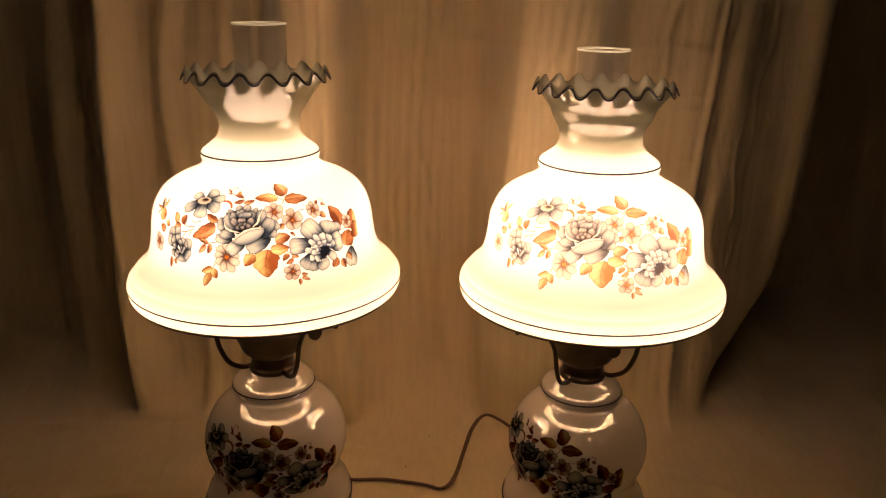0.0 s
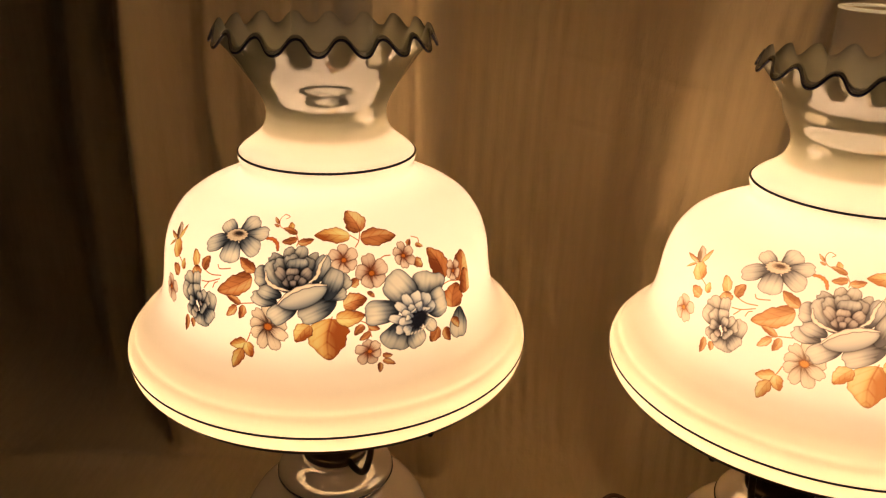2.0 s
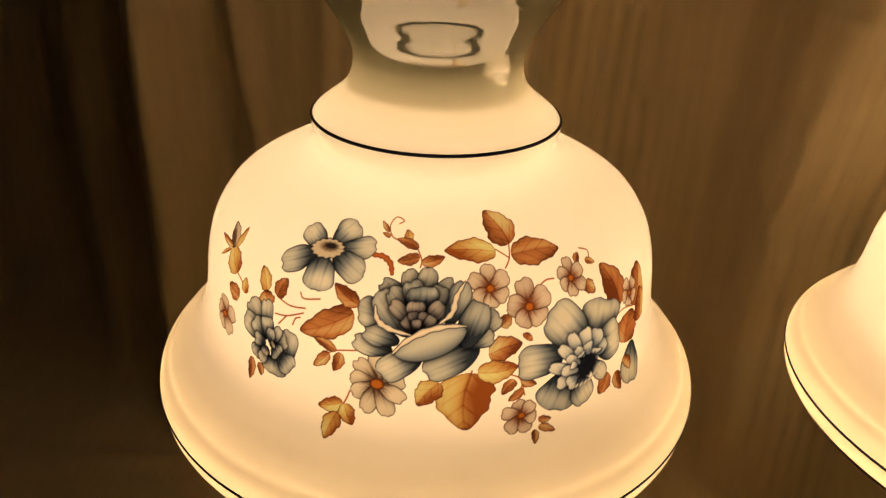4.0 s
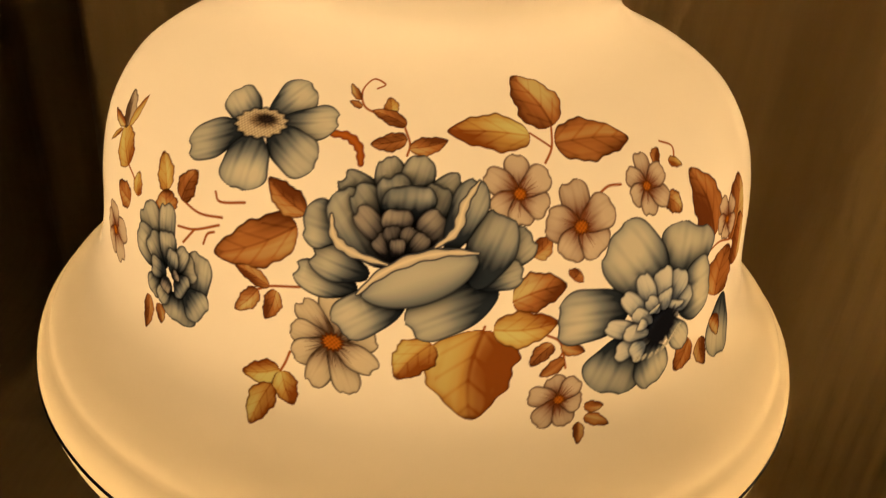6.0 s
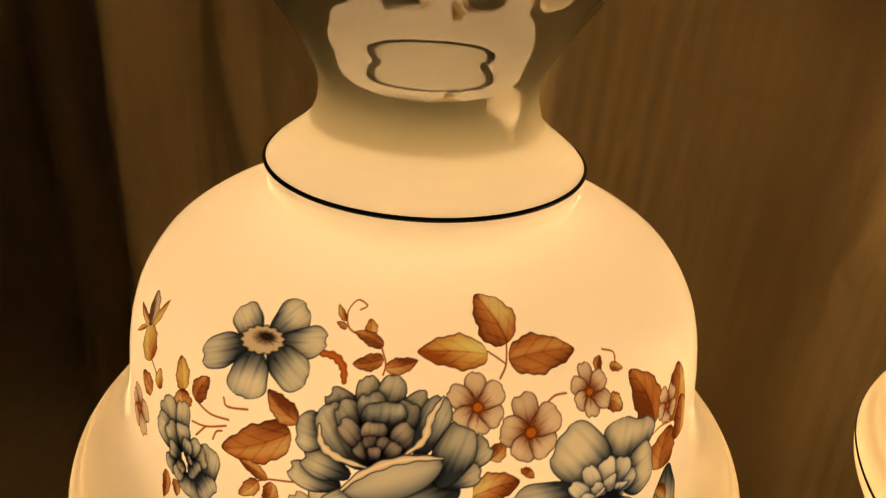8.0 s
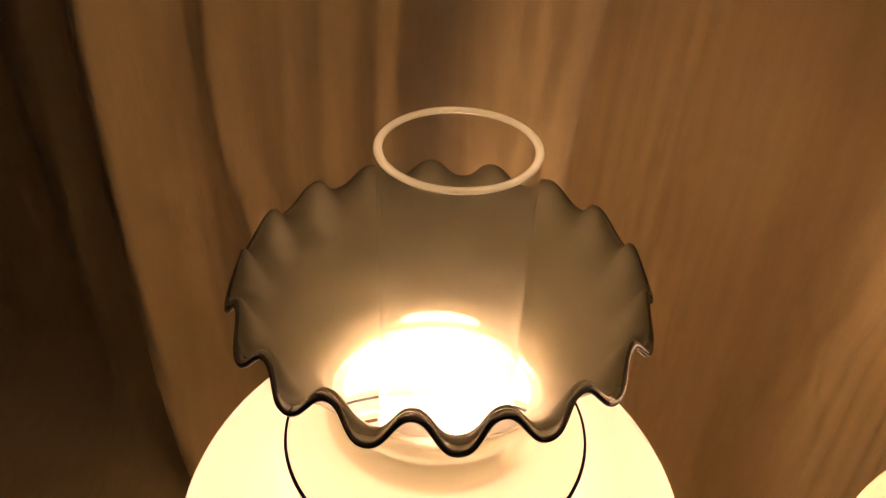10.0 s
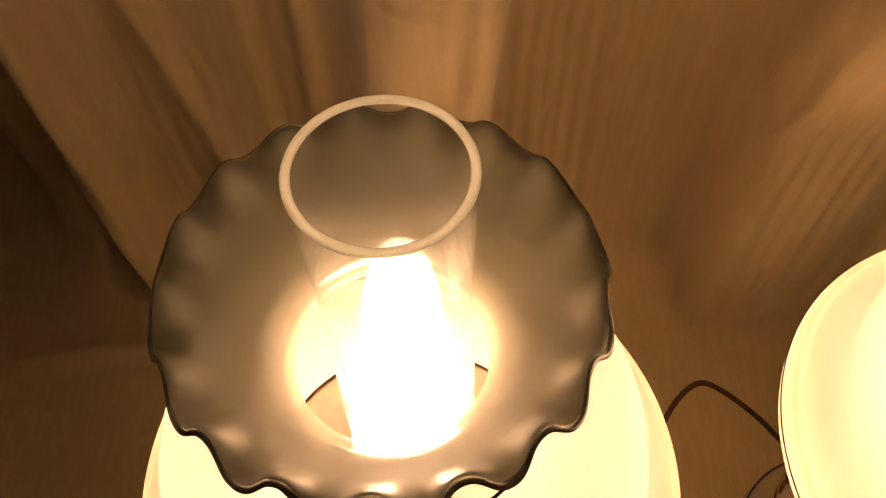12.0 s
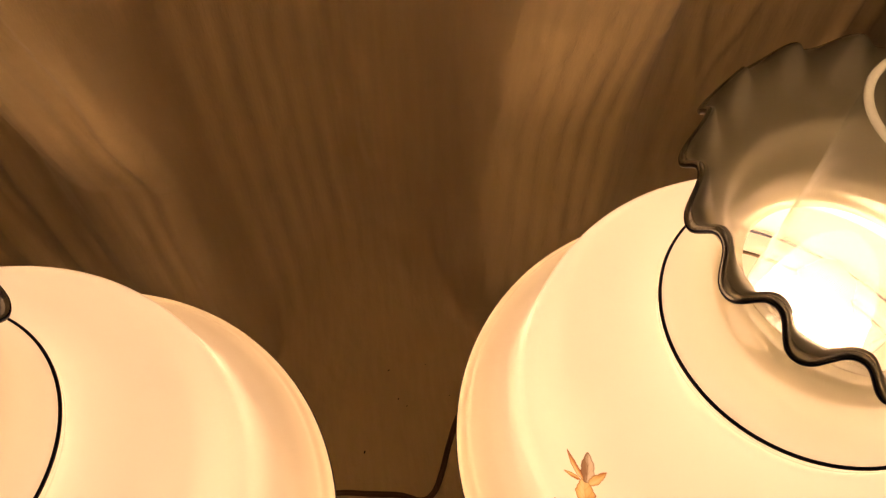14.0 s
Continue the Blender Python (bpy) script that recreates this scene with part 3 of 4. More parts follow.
class Print:
    """A flat print: colour, and which motif owns each cell."""

    def __init__(self):
        self.colour = np.ones(GRID_U.shape + (3,))
        self.owner = np.zeros(GRID_U.shape, int)
        self.names = [""]
        self.count = 0

    def motif(self, name):
        self.names.append(name)

    def window(self, us, vs, margin):
        """The part of the grid round some points."""
        i0, i1 = (int((min(vs) - margin - GRID_V[0, 0]) / CELL), int((max(vs) + margin - GRID_V[0, 0]) / CELL) + 2)
        j0, j1 = (int((min(us) - margin - GRID_U[0, 0]) / CELL), int((max(us) + margin - GRID_U[0, 0]) / CELL) + 2)
        cut = (slice(max(i0, 0), max(i1, 1)), slice(max(j0, 0), max(j1, 1)))
        return cut, GRID_U[cut], GRID_V[cut]

    def lay(self, cut, alpha, colour):
        self.colour[cut] = self.colour[cut] * (1 - alpha[..., None]) + colour * alpha[..., None]
        self.owner[cut][alpha > 0.25] = len(self.names) - 1

    def petal(self, shape, inks, kind="petal", lift=0.0, deep=0.55):
        """One petal or leaf: a soft lobed outline, dark at its foot, pale towards its tip, over its neighbours."""
        bu, bv, tu, tv, width = shape
        width = width * (1.0 if kind in ("leaf", "oval") else 1.14)
        self.count += 1
        rng = np.random.RandomState(self.count + 40)
        length = max(math.hypot(tu - bu, tv - bv), 0.5)
        cut, U, V = self.window((bu, tu), (bv, tv), width * 0.75 + 4)
        eu, ev = (tu - bu) / length, (tv - bv) / length
        s = ((U - bu) * eu + (V - bv) * ev) / length
        q = ((V - bv) * eu - (U - bu) * ev) / (width / 2)
        s1 = np.clip(s, 0, 1)
        ph, ph2, side = rng.uniform(0, 6.28), rng.uniform(0, 6.28), rng.choice((-1, 1))
        if kind == "leaf":
            q = q - 0.16 * side * np.sin(s1 * 3.1)
            h = np.sin(np.pi * s1 ** 0.70) ** 0.66 * (1 + 0.06 * np.sin(s1 * 17 + ph) + 0.03 * np.sin(s1 * 37 + ph2))
        elif kind == "oval":
            h = np.clip(1 - (2 * s1 - 1) ** 2, 0, 1) ** 0.6
        elif kind == "pointed":
            h = 1.22 * s1 ** 0.5 * (1 - s1 ** 4) ** 0.62 * (1 + 0.05 * np.sin(s1 * 11 + ph))
            s = s + (0.06 * (1 - np.abs(np.sin(2.4 * q + ph))) + 0.02 * np.cos(9 * q + ph2)) * s1 ** 2
        else:
            h = 1.10 * s1 ** 0.40 * np.sqrt(np.clip(1 - s1 ** 4, 0, 1)) * (1 + 0.05 * np.sin(s1 * 9 + ph))
            s = s + (0.075 * (1 - np.abs(np.sin(1.9 * q + ph))) + 0.022 * np.cos(8.5 * q + ph2)) * s1 ** 2
        rim = np.minimum((h - np.abs(q)) * width / 2, (1 - s) * length * (1.0 if kind != "leaf" else 0.55))
        rim = np.where(s < 0, np.minimum(rim, s * length - np.abs(q) * 0.3 * width), rim)
        # the drawn shadow that falls on the petals behind
        same = self.owner[cut] == len(self.names) - 1
        cast = deep * np.exp(np.minimum(rim, 0) / (0.10 * width + 0.5)) * (rim < 0.3) * same * (kind != "leaf")
        shade, middle, pale, line = (np.array(c) for c in inks)
        self.colour[cut] = self.colour[cut] * (1 - cast[..., None] * (1 - shade))
        alpha = np.clip(rim / 0.3, 0, 1)
        fine = (0.5 + 0.5 * np.sin(q * (9 + 5 * rng.rand()) + 1.8 * np.sin(s1 * 4 + ph) + ph)) * (0.55 + 0.45 * np.sin(q * 23 + 3 * s1 + ph2))
        broad = np.sin(q * 2.1 * side + ph2) * np.sin(s1 * 2.6 + 0.4)
        inner = np.exp(-np.maximum(rim, 0) / (0.055 * width + 0.35))
        rise = np.clip((s1 - 0.10) / 0.62, 0, 1)
        tone = 0.10 + 0.86 * rise * rise * (3 - 2 * rise) + lift + rng.uniform(-0.06, 0.06)
        tone = tone + 0.15 * broad - 0.50 * np.clip(fine, 0, 1) * (1 - 0.9 * s1) * s1 ** 0.4 - 0.55 * inner
        if kind == "oval":
            tone = 0.9 - 0.75 * np.exp(-np.maximum(rim, 0) / (0.17 * width)) + 0.12 * broad + lift
        if kind == "leaf":
            vein = np.exp(-(q / 0.05) ** 2) * (1 - s1) ** 0.4 + 0.45 * np.exp(-((((s1 - np.abs(q) * 0.42) * 3.6 + ph) % 1 - 0.5) / 0.09) ** 2) * (np.abs(q) < 0.7)
            patch = 0.5 + 0.5 * np.sin(s1 * 3.3 + ph) * np.cos(q * 1.3 * side + 0.4 * ph2)
            tone = 0.16 + 0.80 * patch + 0.24 * np.tanh(5 * q * side) * (np.abs(q) < 1) - 0.34 * vein * (width > 5) - 0.62 * inner - 0.10 * fine
        tone = np.clip(tone, 0, 1)[..., None]
        col = np.where(tone < 0.5, shade + (middle - shade) * tone * 2, middle + (pale - middle) * (tone * 2 - 1))
        thick = 0.75 if width > 7 else 0.55
        edge = np.clip(1.25 - rim / thick, 0, 1)[..., None] * (0.85 + 0.15 * broad[..., None])
        self.lay(cut, alpha, col * (1 - edge) + line * edge)

    def disc(self, cu, cv, ru, rv, turn, colour, soft=0.5, wavy=0.0):
        a = math.radians(turn)
        cut, U, V = self.window((cu,), (cv,), max(ru, rv) * 1.3)
        x = ((U - cu) * math.cos(a) + (V - cv) * math.sin(a)) / ru
        y = ((V - cv) * math.cos(a) - (U - cu) * math.sin(a)) / rv
        d = np.hypot(x, y) * (1 + wavy * np.sin(np.arctan2(y, x) * 14))
        alpha = np.clip((1 - d) * min(ru, rv) / soft, 0, 1)
        speck = 0.8 + 0.2 * np.sin(U * 5.1) * np.sin(V * 4.7)
        self.lay(cut, alpha, np.array(colour) * speck[..., None])

    def stroke(self, pts, width, colour, line=None, taper=0.0):
        p = curve_points([(u, v, 0) for u, v in pts], 10)[:, :2]
        cut, U, V = self.window(p[:, 0], p[:, 1], width + 1)
        d, along = np.full(U.shape, 99.0), np.zeros(U.shape)
        for k, (a, b) in enumerate(zip(p[:-1], p[1:])):
            ab = b - a
            t = np.clip(((U - a[0]) * ab[0] + (V - a[1]) * ab[1]) / max(ab @ ab, 1e-6), 0, 1)
            here = np.hypot(U - a[0] - t * ab[0], V - a[1] - t * ab[1])
            along = np.where(here < d, (k + t) / (len(p) - 1), along)
            d = np.minimum(d, here)
        half = width / 2 * (1 - taper * np.abs(2 * along - 1) ** 1.6)
        if width > 1.2:
            half = half * (1 + 0.18 * np.sin(along * 31) * (taper > 0))
        if line:
            self.lay(cut, np.clip((half + 0.40 - d) / 0.3, 0, 1), np.array(line) * np.ones(3))
        tone = 1 - 0.35 * np.clip(d / np.maximum(half, 0.1), 0, 1)[..., None]
        self.lay(cut, np.clip((half - d) / 0.3, 0, 1), np.array(colour) * tone)

    def daisy(self, cu, cv, r, n, inks, turn):
        for k in range(int(n)):
            a = turn + 2 * math.pi * k / n
            length = r * (0.94 + 0.14 * math.sin(5 * k + cu))
            self.petal((cu, cv, cu + length * math.cos(a), cv + length * math.sin(a), r * (3.9 / n + 0.14)), inks, "petal", 0.12, 0.3)
        for k in range(4 * int(n)):
            a = turn + 2 * math.pi * (k + 0.3 * math.sin(3 * k)) / (4 * n)
            reach = r * (0.46 + 0.12 * math.sin(7 * k))
            self.stroke([(cu, cv), (cu + 0.5 * reach * math.cos(a), cv + 0.5 * reach * math.sin(a)), (cu + reach * math.cos(a), cv + reach * math.sin(a))], 0.5, inks[0], None, 0.6)
        self.disc(cu, cv, 0.23 * r, 0.20 * r, 0, (0.20, 0.07, 0.03), 0.6, 0.1)
        self.disc(cu, cv, 0.18 * r, 0.15 * r, 0, (0.60, 0.24, 0.06), 0.6, 0.1)


def flower_print():
    """A spray of blue rose, peonies, narcissus, daisies and rust leaves."""
    art = Print()
    for s in STEMS + STEMS2:
        art.motif("stem")
        art.stroke(s, 1.0, (0.50, 0.19, 0.06))
    for k, s in enumerate(LEAF_TOP + LEAF_LEFT):
        art.motif("leaf")
        art.petal(s, RUST if k % 5 else GOLD, "leaf")
    for k, s in enumerate(LEAF_LOW + LEAF_RIGHT + LEAFLETS):
        art.motif("leaf")
        art.petal(s, GOLD if k in (0, 1, 3, 4, 5, 6) else RUST, "leaf")
    for k, d in enumerate(DAISIES):
        art.motif("daisy")
        art.daisy(*d, GREY if k == 3 else TAN, (1.6, 1.7, 1.5, 0.2, 1.8, 0.7, 0.4)[k])
    art.motif("flower_bud")
    for k, s in enumerate(FLOWER_BUD):
        art.petal(s, (GOLD, GREY, GOLD, RUST, GOLD)[k], "leaf")
    for k, s in enumerate(FAR_BUD):
        art.motif("flower_bud")
        art.petal(s, (BLUE, RUST)[k], "pointed")
    art.motif("stem")
    for s in BENT_STEM:
        art.stroke(s, 2.3, (0.58, 0.22, 0.07), (0.30, 0.09, 0.03), 0.3)
    art.motif("narcissus")
    for s in NARCISSUS:
        art.petal(s, BLUE, "pointed")
    art.disc(-54.5, 140.0, 10.2, 5.4, 6, (0.03, 0.035, 0.045), 0.8, 0.05)
    art.disc(-54.5, 140.0, 9.3, 4.7, 6, (0.74, 0.68, 0.56), 0.6, 0.06)
    art.disc(-54.0, 140.9, 6.4, 2.9, 4, (0.36, 0.29, 0.21), 1.2, 0.05)
    art.disc(-53.4, 141.4, 4.6, 1.9, 4, (0.05, 0.04, 0.04), 0.9, 0.1)
    for k in range(9):
        a = -2.6 + k * 0.65
        art.stroke([(-53.4, 141.2), (-53.4 + 6.4 * math.cos(a), 140.9 + 2.9 * math.sin(a))], 0.5, (0.08, 0.06, 0.05), None, 0.5)
    art.motif("peony")
    for s in SIDE_PEONY:
        art.petal(s, BLUE)
    for s in SIDE_EYE:
        art.petal(s, DEEP if s[4] < 6 else BLUE, "petal", -0.1, 0.7)
    art.motif("peony")
    for s in PEONY:
        art.petal(s, BLUE)
    art.disc(74.0, 86.0, 13, 11, 50, (0.06, 0.075, 0.10), 6.0)
    for s in PEONY_EYE:
        art.petal(s, PALE, "petal", 0.05, 0.75)
    art.disc(76.6, 82.2, 8.2, 5.2, 40, (0.030, 0.034, 0.045), 1.6, 0.08)
    for u, v in curve_points([(u, v, 0) for u, v in PEONY_DASH[0]], 2)[:, :2]:
        art.disc(u, v, 1.5, 0.9, 35, (0.70, 0.72, 0.68), 0.4)
    art.motif("rose")
    for s in ROSE_BACK:
        art.petal(s, BLUE)
    for k, s in enumerate(ROSE_CUP):
        art.petal(s, BLUE, "petal", -0.04 if k < 5 else -0.12, 0.7)
    art.disc(-4.5, 113.0, 11, 7.0, 0, (0.060, 0.056, 0.058), 5.0, 0.06)
    for k, s in enumerate(ROSE_HEART):
        art.petal(s, DEEP, "petal", -0.06 if k < 3 else -0.30, 0.6)
    art.disc(-4.8, 110.8, 6.5, 2.6, 8, (0.022, 0.022, 0.027), 2.0, 0.1)
    art.petal(ROSE_FRONT[0], BLUE, "pointed", -0.25, 0.7)
    art.petal(ROSE_FRONT[1], BLUE, "oval", 0.0, 0.75)
    for s in RIBBONS:
        art.stroke(s, 2.6, (0.84, 0.80, 0.70), (0.08, 0.09, 0.11), 0.75)
    return art


def print_ink():
    """Thin transparent ink: it tints what shines through the glass beneath."""
    m = Mat("printed_ink")
    attr = m.nt.nodes.new("ShaderNodeAttribute")
    attr.attribute_name = "ink"
    return m.done(m.node("ShaderNodeBsdfTransparent", Color=attr.outputs["Color"]).outputs[0])


INK, ART = print_ink(), flower_print()


def lay_print(parent, prof, foot, scale, heading, every=1, off=0.0003, fade=(1, 1, 1)):
    """Wraps the print on a turned glass: each motif a thin film just off its surface."""
    along = np.concatenate([[0], np.cumsum(np.hypot(*np.diff(prof, axis=0).T))])
    U, V = GRID_U[::every, ::every], GRID_V[::every, ::every]
    ink, owner = ART.colour[::every, ::every], ART.owner[::every, ::every]
    s = foot + (V - 113) * 0.001 * scale
    z, r = np.interp(s, along, prof[:, 0]), np.interp(s, along, prof[:, 1])
    dz, dr = np.interp(s + 0.001, along, prof[:, 0]) - z, np.interp(s + 0.001, along, prof[:, 1]) - r
    n = np.hypot(dz, dr) + 1e-9
    z, r = z - off * dr / n, r + off * dz / n
    a = heading + U * scale / 119.0 * (0.119 / np.max(prof[:, 1][(along > foot - 0.02) & (along < foot + 0.02)]))
    co = np.stack([r * np.cos(a), r * np.sin(a), z], -1).reshape(-1, 3)
    ink = np.concatenate([ink.reshape(-1, 3) ** np.array(fade), np.ones((co.shape[0], 1))], 1)
    h, w = U.shape
    I, J = np.meshgrid(np.arange(h - 1), np.arange(w - 1), indexing="ij")
    quads = np.stack([I * w + J, I * w + J + 1, (I + 1) * w + J + 1, (I + 1) * w + J], -1)
    own = np.maximum.reduce([owner[:-1, :-1], owner[1:, :-1], owner[:-1, 1:], owner[1:, 1:]])
    for k, name in enumerate(ART.names):
        q = quads[own == k]
        if k == 0 or not len(q):
            continue
        used, back = np.unique(q, return_inverse=True)
        me = bpy.data.meshes.new(name)
        me.from_pydata(co[used].tolist(), [], back.reshape(-1, 4).tolist())
        me.attributes.new("ink", "FLOAT_COLOR", "POINT").data.foreach_set("color", ink[used].astype(np.float32).ravel())
        me.polygons.foreach_set("use_smooth", np.ones(len(q), bool))
        part(name, me, INK, parent, PRINT_LABELS[name])


PRINT_LABELS = {"leaf": "printed rust and gold leaf", "stem": "printed rust stem", "daisy": "printed tan daisy", "flower_bud": "printed rust flower bud",
                "narcissus": "printed blue-grey narcissus", "peony": "printed blue-grey peony", "rose": "printed blue-grey rose"}


def lamp(at, arms, heading, collar, neck, chimney_top, chimney_off, turn, fade, glow, label):
    thing = tagged(new("table_lamp"), label, "lamp", "pair of table lamps")
    thing.location = at
    body = part("base", lathe("base", smooth_profile(BASE), 144), PEARL, thing, "pearly white glass base with printed flowers")
    part("blue_line", ring("blue_line", 0.0477, 0.2190, 0.0010), NAVY, body, "thin dark blue painted line")
    part("blue_line", ring("blue_line", 0.0889, 0.0660, 0.0010), NAVY, body, "thin dark blue painted line")
    # burner
    prof = smooth_profile([(0.2360, 0.0250), (0.2365, 0.0268), (0.2410, 0.0270), (0.2425, 0.0252), (0.2480, 0.0245), (0.2550, 0.0250), (0.2580, 0.0285),
                           (0.2640, 0.0345), (0.2780, 0.0400), (0.2930, 0.0480), (0.3060, 0.0610), (0.3160, 0.0770), (0.3220, 0.0865), (0.3245, 0.0895),
                           (0.3258, 0.0890), (0.3225, 0.0840), (0.3150, 0.0710), (0.3080, 0.0560), (0.3040, 0.0400), (0.3020, 0.0180)], 0.002)
    burner = part("burner", lathe("burner", prof, 64), BRONZE, thing, "dark bronze burner flaring to a dish under the shade")
    knob = bmesh.new()
    bmesh.ops.create_cone(knob, cap_ends=True, segments=20, radius1=0.008, radius2=0.008, depth=0.006)
    bmesh.ops.bevel(knob, geom=knob.edges[:], offset=0.001, segments=1, affect="EDGES")
    a = math.radians(-42) + turn * 2
    bmesh.ops.transform(knob, matrix=pose(0.082 * math.cos(a), 0.082 * math.sin(a), 0.306, 0, 90, math.degrees(a)), verts=knob.verts)
    k = part("key_knob", knob, BRONZE, burner, "small round wick key")
    part("stem", tube("stem", [(0.035 * math.cos(a), 0.035 * math.sin(a), 0.290), (0.08 * math.cos(a), 0.08 * math.sin(a), 0.306)], 0.0016, 8), BRONZE, k)
    # three arms carry the ring in which the shade sits
    part("shade_ring", ring("shade_ring", 0.1425, 0.3400, 0.0020), BRONZE, thing, "dark bronze ring under the shade")
    for i in range(3):
        b = math.radians(arms + 120 * i)
        c, s = math.cos(b), math.sin(b)
        pts = curve_points([(0.024 * c, 0.024 * s, 0.240), (0.036 * c, 0.036 * s, 0.239), (0.050 * c, 0.050 * s, 0.246), (0.059 * c, 0.059 * s, 0.264),
                            (0.068 * c, 0.068 * s, 0.295), (0.098 * c, 0.098 * s, 0.328), (0.1425 * c, 0.1425 * s, 0.3385)], 8)
        part("arm", tube("arm", pts, 0.0028, 8), BRONZE, thing)
    # shade
    prof = smooth_profile(shade_profile(collar, neck))
    co = ruffled(prof, 540, turn)
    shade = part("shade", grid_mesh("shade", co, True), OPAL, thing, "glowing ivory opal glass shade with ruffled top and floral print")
    # the glass is thickest in the neck
    lined = prof[:, 0] > 0.509
    inner = co[lined][:-2]
    slim = (0.985 - 0.085 * np.exp(-((prof[lined, 0] - 0.520) / 0.014) ** 2))[:-2, None, None]
    inner = inner * np.concatenate([slim, slim, np.ones_like(slim)], 2) + [0, 0, 0.0005]
    part("inner_face", grid_mesh("inner_face", inner, True), SATIN, shade, "satin frosted inner face of the ruffle")
    out = co[-1] * [1, 1, 0] / np.linalg.norm(co[-1, :, :2], axis=1)[:, None]
    part("ruffle_edge", tube("ruffle_edge", co[-1] - out * 0.0008 - [0, 0, 0.0009], 0.0009, 8, True), NAVY, shade, "dark blue glass edge")
    part("blue_line", ring("blue_line", 0.1500, 0.3549, 0.0009), NAVY, shade, "thin dark blue painted line")
    part("blue_line", ring("blue_line", 0.0627 * collar / 0.0628, 0.4968, 0.0009), NAVY, shade, "thin dark blue painted line")
    lay_print(shade, prof[np.argmax(prof[:, 1] >= 0.1440):], 0.1127, 1.0, math.radians(-85) + turn, fade=fade)
    lay_print(body, smooth_profile(BASE), 0.164, 0.92, math.radians(heading), 2, fade=(1.7, 1.7, 1.6))
    # chimney, open at both ends, with a polished lip
    t = chimney_top
    outer = smooth_profile([(0.318, 0.0300), (0.35, 0.0302), (0.39, 0.0304), (0.43, 0.0304), (0.46, 0.0302), (0.490, 0.0294), (0.52, 0.0282),
                            (0.560, 0.0276), (t, 0.0280)], 0.003)
    ch = part("chimney", lathe("chimney", outer, 72, chimney_off), GLASS, thing, "clear glass chimney open at the top")
    lip = lathe("lip", np.array([(t + 0.0011 * math.sin(u), 0.0270 + 0.0015 * math.cos(u)) for u in np.linspace(0, 2 * math.pi, 13)]), 72, chimney_off)
    part("lip", lip, LIP, ch, "polished glass lip")
    # bulb in its socket
    bm = bmesh.new()
    bmesh.ops.create_icosphere(bm, subdivisions=3, radius=0.0262)
    for v in bm.verts:
        v.co.z = 0.416 + v.co.z * (2.55 if v.co.z > 0 else 1.9)
    for f in bm.faces:
        f.smooth = True
    part("bulb", bm, glow, thing, "glowing warm light bulb")
    sock = smooth_profile([(0.3015, 0.021), (0.33, 0.021), (0.355, 0.020), (0.368, 0.018), (0.372, 0.013)], 0.004)
    part("socket", lathe("socket", sock, 40), BRONZE, thing)
    return thing


lamp((0, 0, 0), -50, -103, 0.0628, 1.0, 0.6278, (0.0033, 0.0075), 0.0, (1.3, 1.3, 1.25), GLOW_LEFT,
     "lit hurricane table lamp with ivory floral glass shade, tall chimney")
lamp((0.3685, 0.0130, -0.0091), -130, -139, 0.0661, 1.06, 0.6159, (-0.0034, 0.0017), -0.3211, (0.66, 0.74, 0.78), GLOW_RIGHT,
     "brighter lit hurricane table lamp with paler floral glass shade")


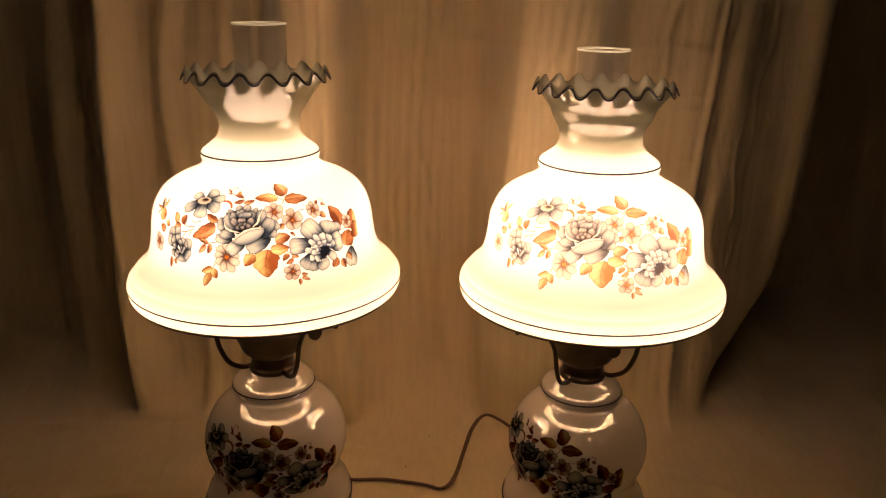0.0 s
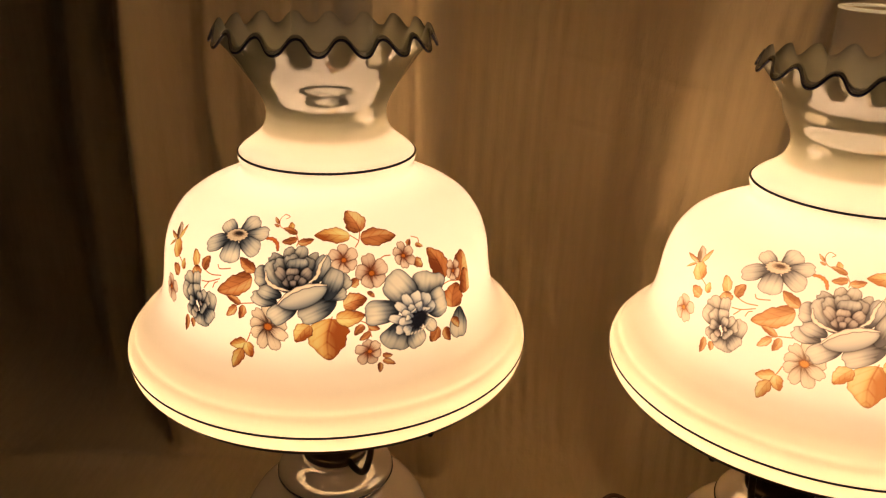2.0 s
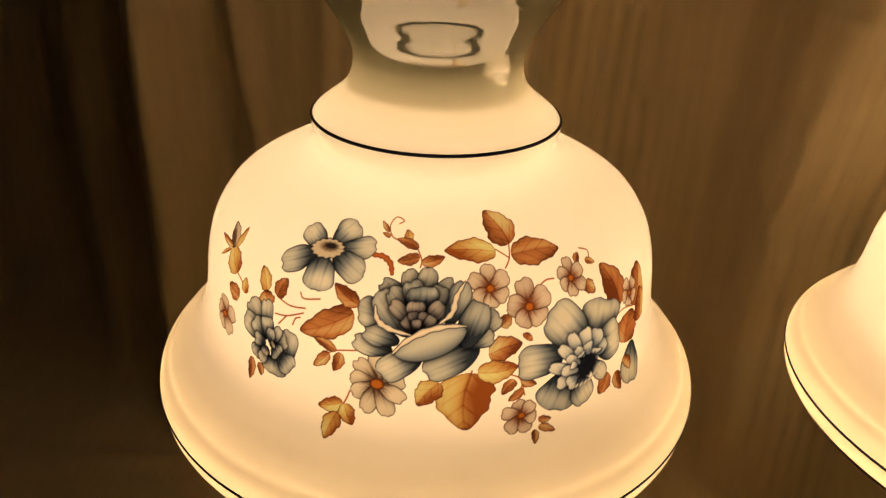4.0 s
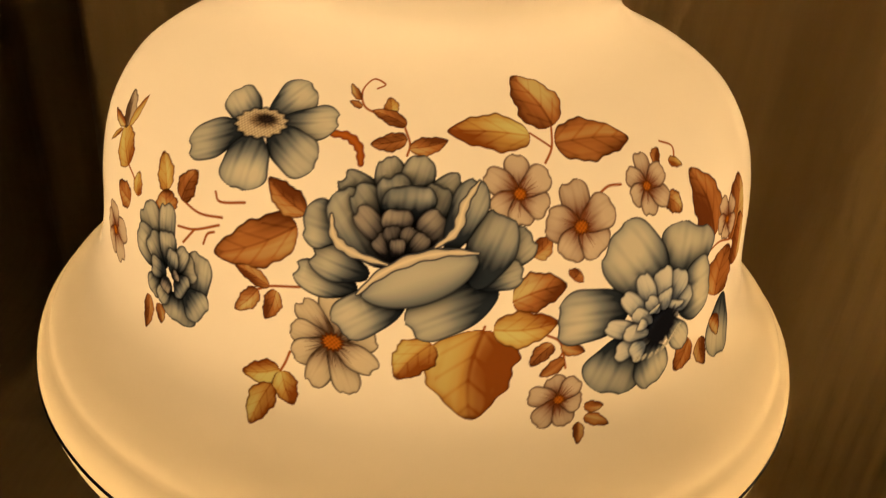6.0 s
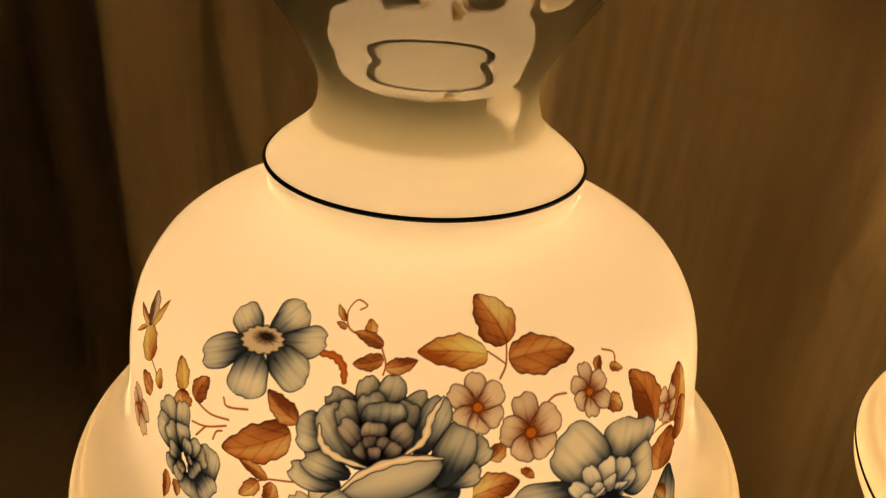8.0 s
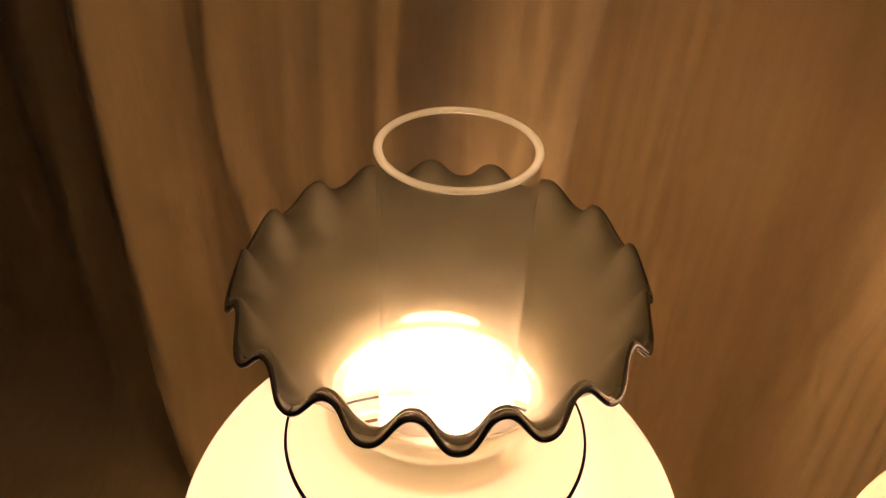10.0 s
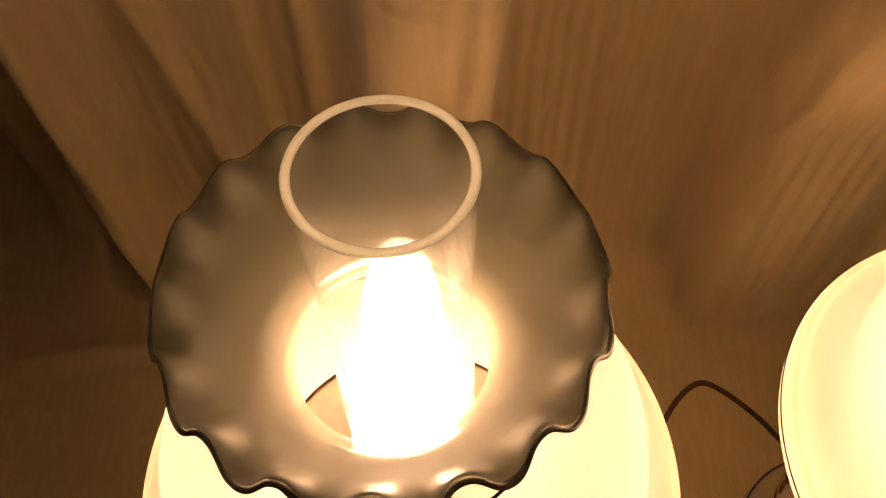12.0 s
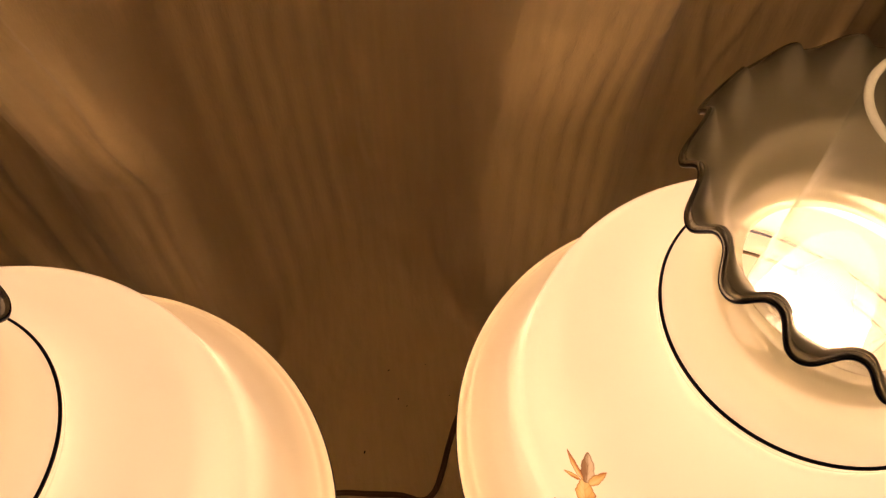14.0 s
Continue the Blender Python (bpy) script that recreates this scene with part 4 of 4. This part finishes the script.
# ---- cord, lint and the small ceiling light that glints in the glass ----
def power_cord():
    """Brown twin-core flex from one lamp to the other, looping up off the sheet."""
    cord = tagged(new("power_cord"), "brown twin-core electric cord looping up off the cream sheet", "cord")
    line = curve_points([(-0.01, 0.088, 0.008), (0.05, 0.112, 0.004), (0.085, 0.114, 0.003), (0.119, 0.119, 0.001), (0.150, 0.114, 0.001), (0.180, 0.109, 0.000),
                         (0.200, 0.101, 0.000), (0.213, 0.106, 0.004), (0.223, 0.122, 0.012), (0.233, 0.142, 0.034), (0.245, 0.159, 0.062),
                         (0.262, 0.168, 0.078), (0.283, 0.162, 0.075), (0.318, 0.141, 0.060), (0.345, 0.118, 0.045), (0.366, 0.099, 0.036)], 10)
    d = np.gradient(line, axis=0)
    side = np.cross(d, [0.25, 0.1, 1.0])
    side /= np.linalg.norm(side, axis=1)[:, None]
    for k in (-1, 1):
        part("core", tube("core", line + side * 0.0013 * k + [0, 0, 0.0012], 0.0016, 10), CORD_MAT, cord)


power_cord()


def lint(at, size, turn):
    bm = bmesh.new()
    bmesh.ops.create_icosphere(bm, subdivisions=2, radius=1)
    for v in bm.verts:
        v.co *= 1 + 0.3 * math.sin(v.co.x * 7 + turn) * math.cos(v.co.y * 5)
    m = pose(*at, 0, 0, turn) @ Matrix.Diagonal((size, size * 0.5, size * 0.4, 1))
    bmesh.ops.transform(bm, matrix=m, verts=bm.verts)
    tagged(part("lint_speck", bm, LINT), "tiny dark speck of lint on the sheet", "lint", "lint on the sheet")


for x, y, s, a in ((0.182, 0.245, 0.0012, 20), (0.189, 0.211, 0.0011, 60), (0.197, 0.202, 0.0009, 10), (0.149, 0.158, 0.0016, 70), (0.222, 0.247, 0.0008, 0),
                   (0.243, 0.208, 0.0008, 40)):
    lint((x, y, -0.0245 * x + 0.0014), s, a)


def ceiling_light():
    """Track with three small warm spots behind the viewer, seen only as glints."""
    track = tagged(new("ceiling_light"), "slim ceiling track with three small warm spot lights", "light")
    track.location = (0.10, -1.25, 1.65)
    bm = bmesh.new()
    bmesh.ops.create_cube(bm, size=1)
    bmesh.ops.scale(bm, vec=(0.03, 0.9, 0.02), verts=bm.verts)
    bmesh.ops.translate(bm, vec=(0, 0, -0.01), verts=bm.verts)
    bmesh.ops.bevel(bm, geom=bm.edges[:], offset=0.003, segments=2, affect="EDGES")
    part("track", bm, WALL_MAT, track)
    for k, y in enumerate((-0.33, 0.0, 0.33)):
        prof = np.array([(-0.02, 0.006), (-0.04, 0.012), (-0.06, 0.018), (-0.075, 0.019), (-0.073, 0.016)])
        part("spot_housing", lathe("spot_housing", prof, 24, (0, y)), BRONZE, track)
        bm = bmesh.new()
        bmesh.ops.create_icosphere(bm, subdivisions=2, radius=0.005, matrix=Matrix.Translation((0, y, -0.082)))
        part("spot_bulb", bm, SPOT, track, "small glowing spot bulb")


ceiling_light()
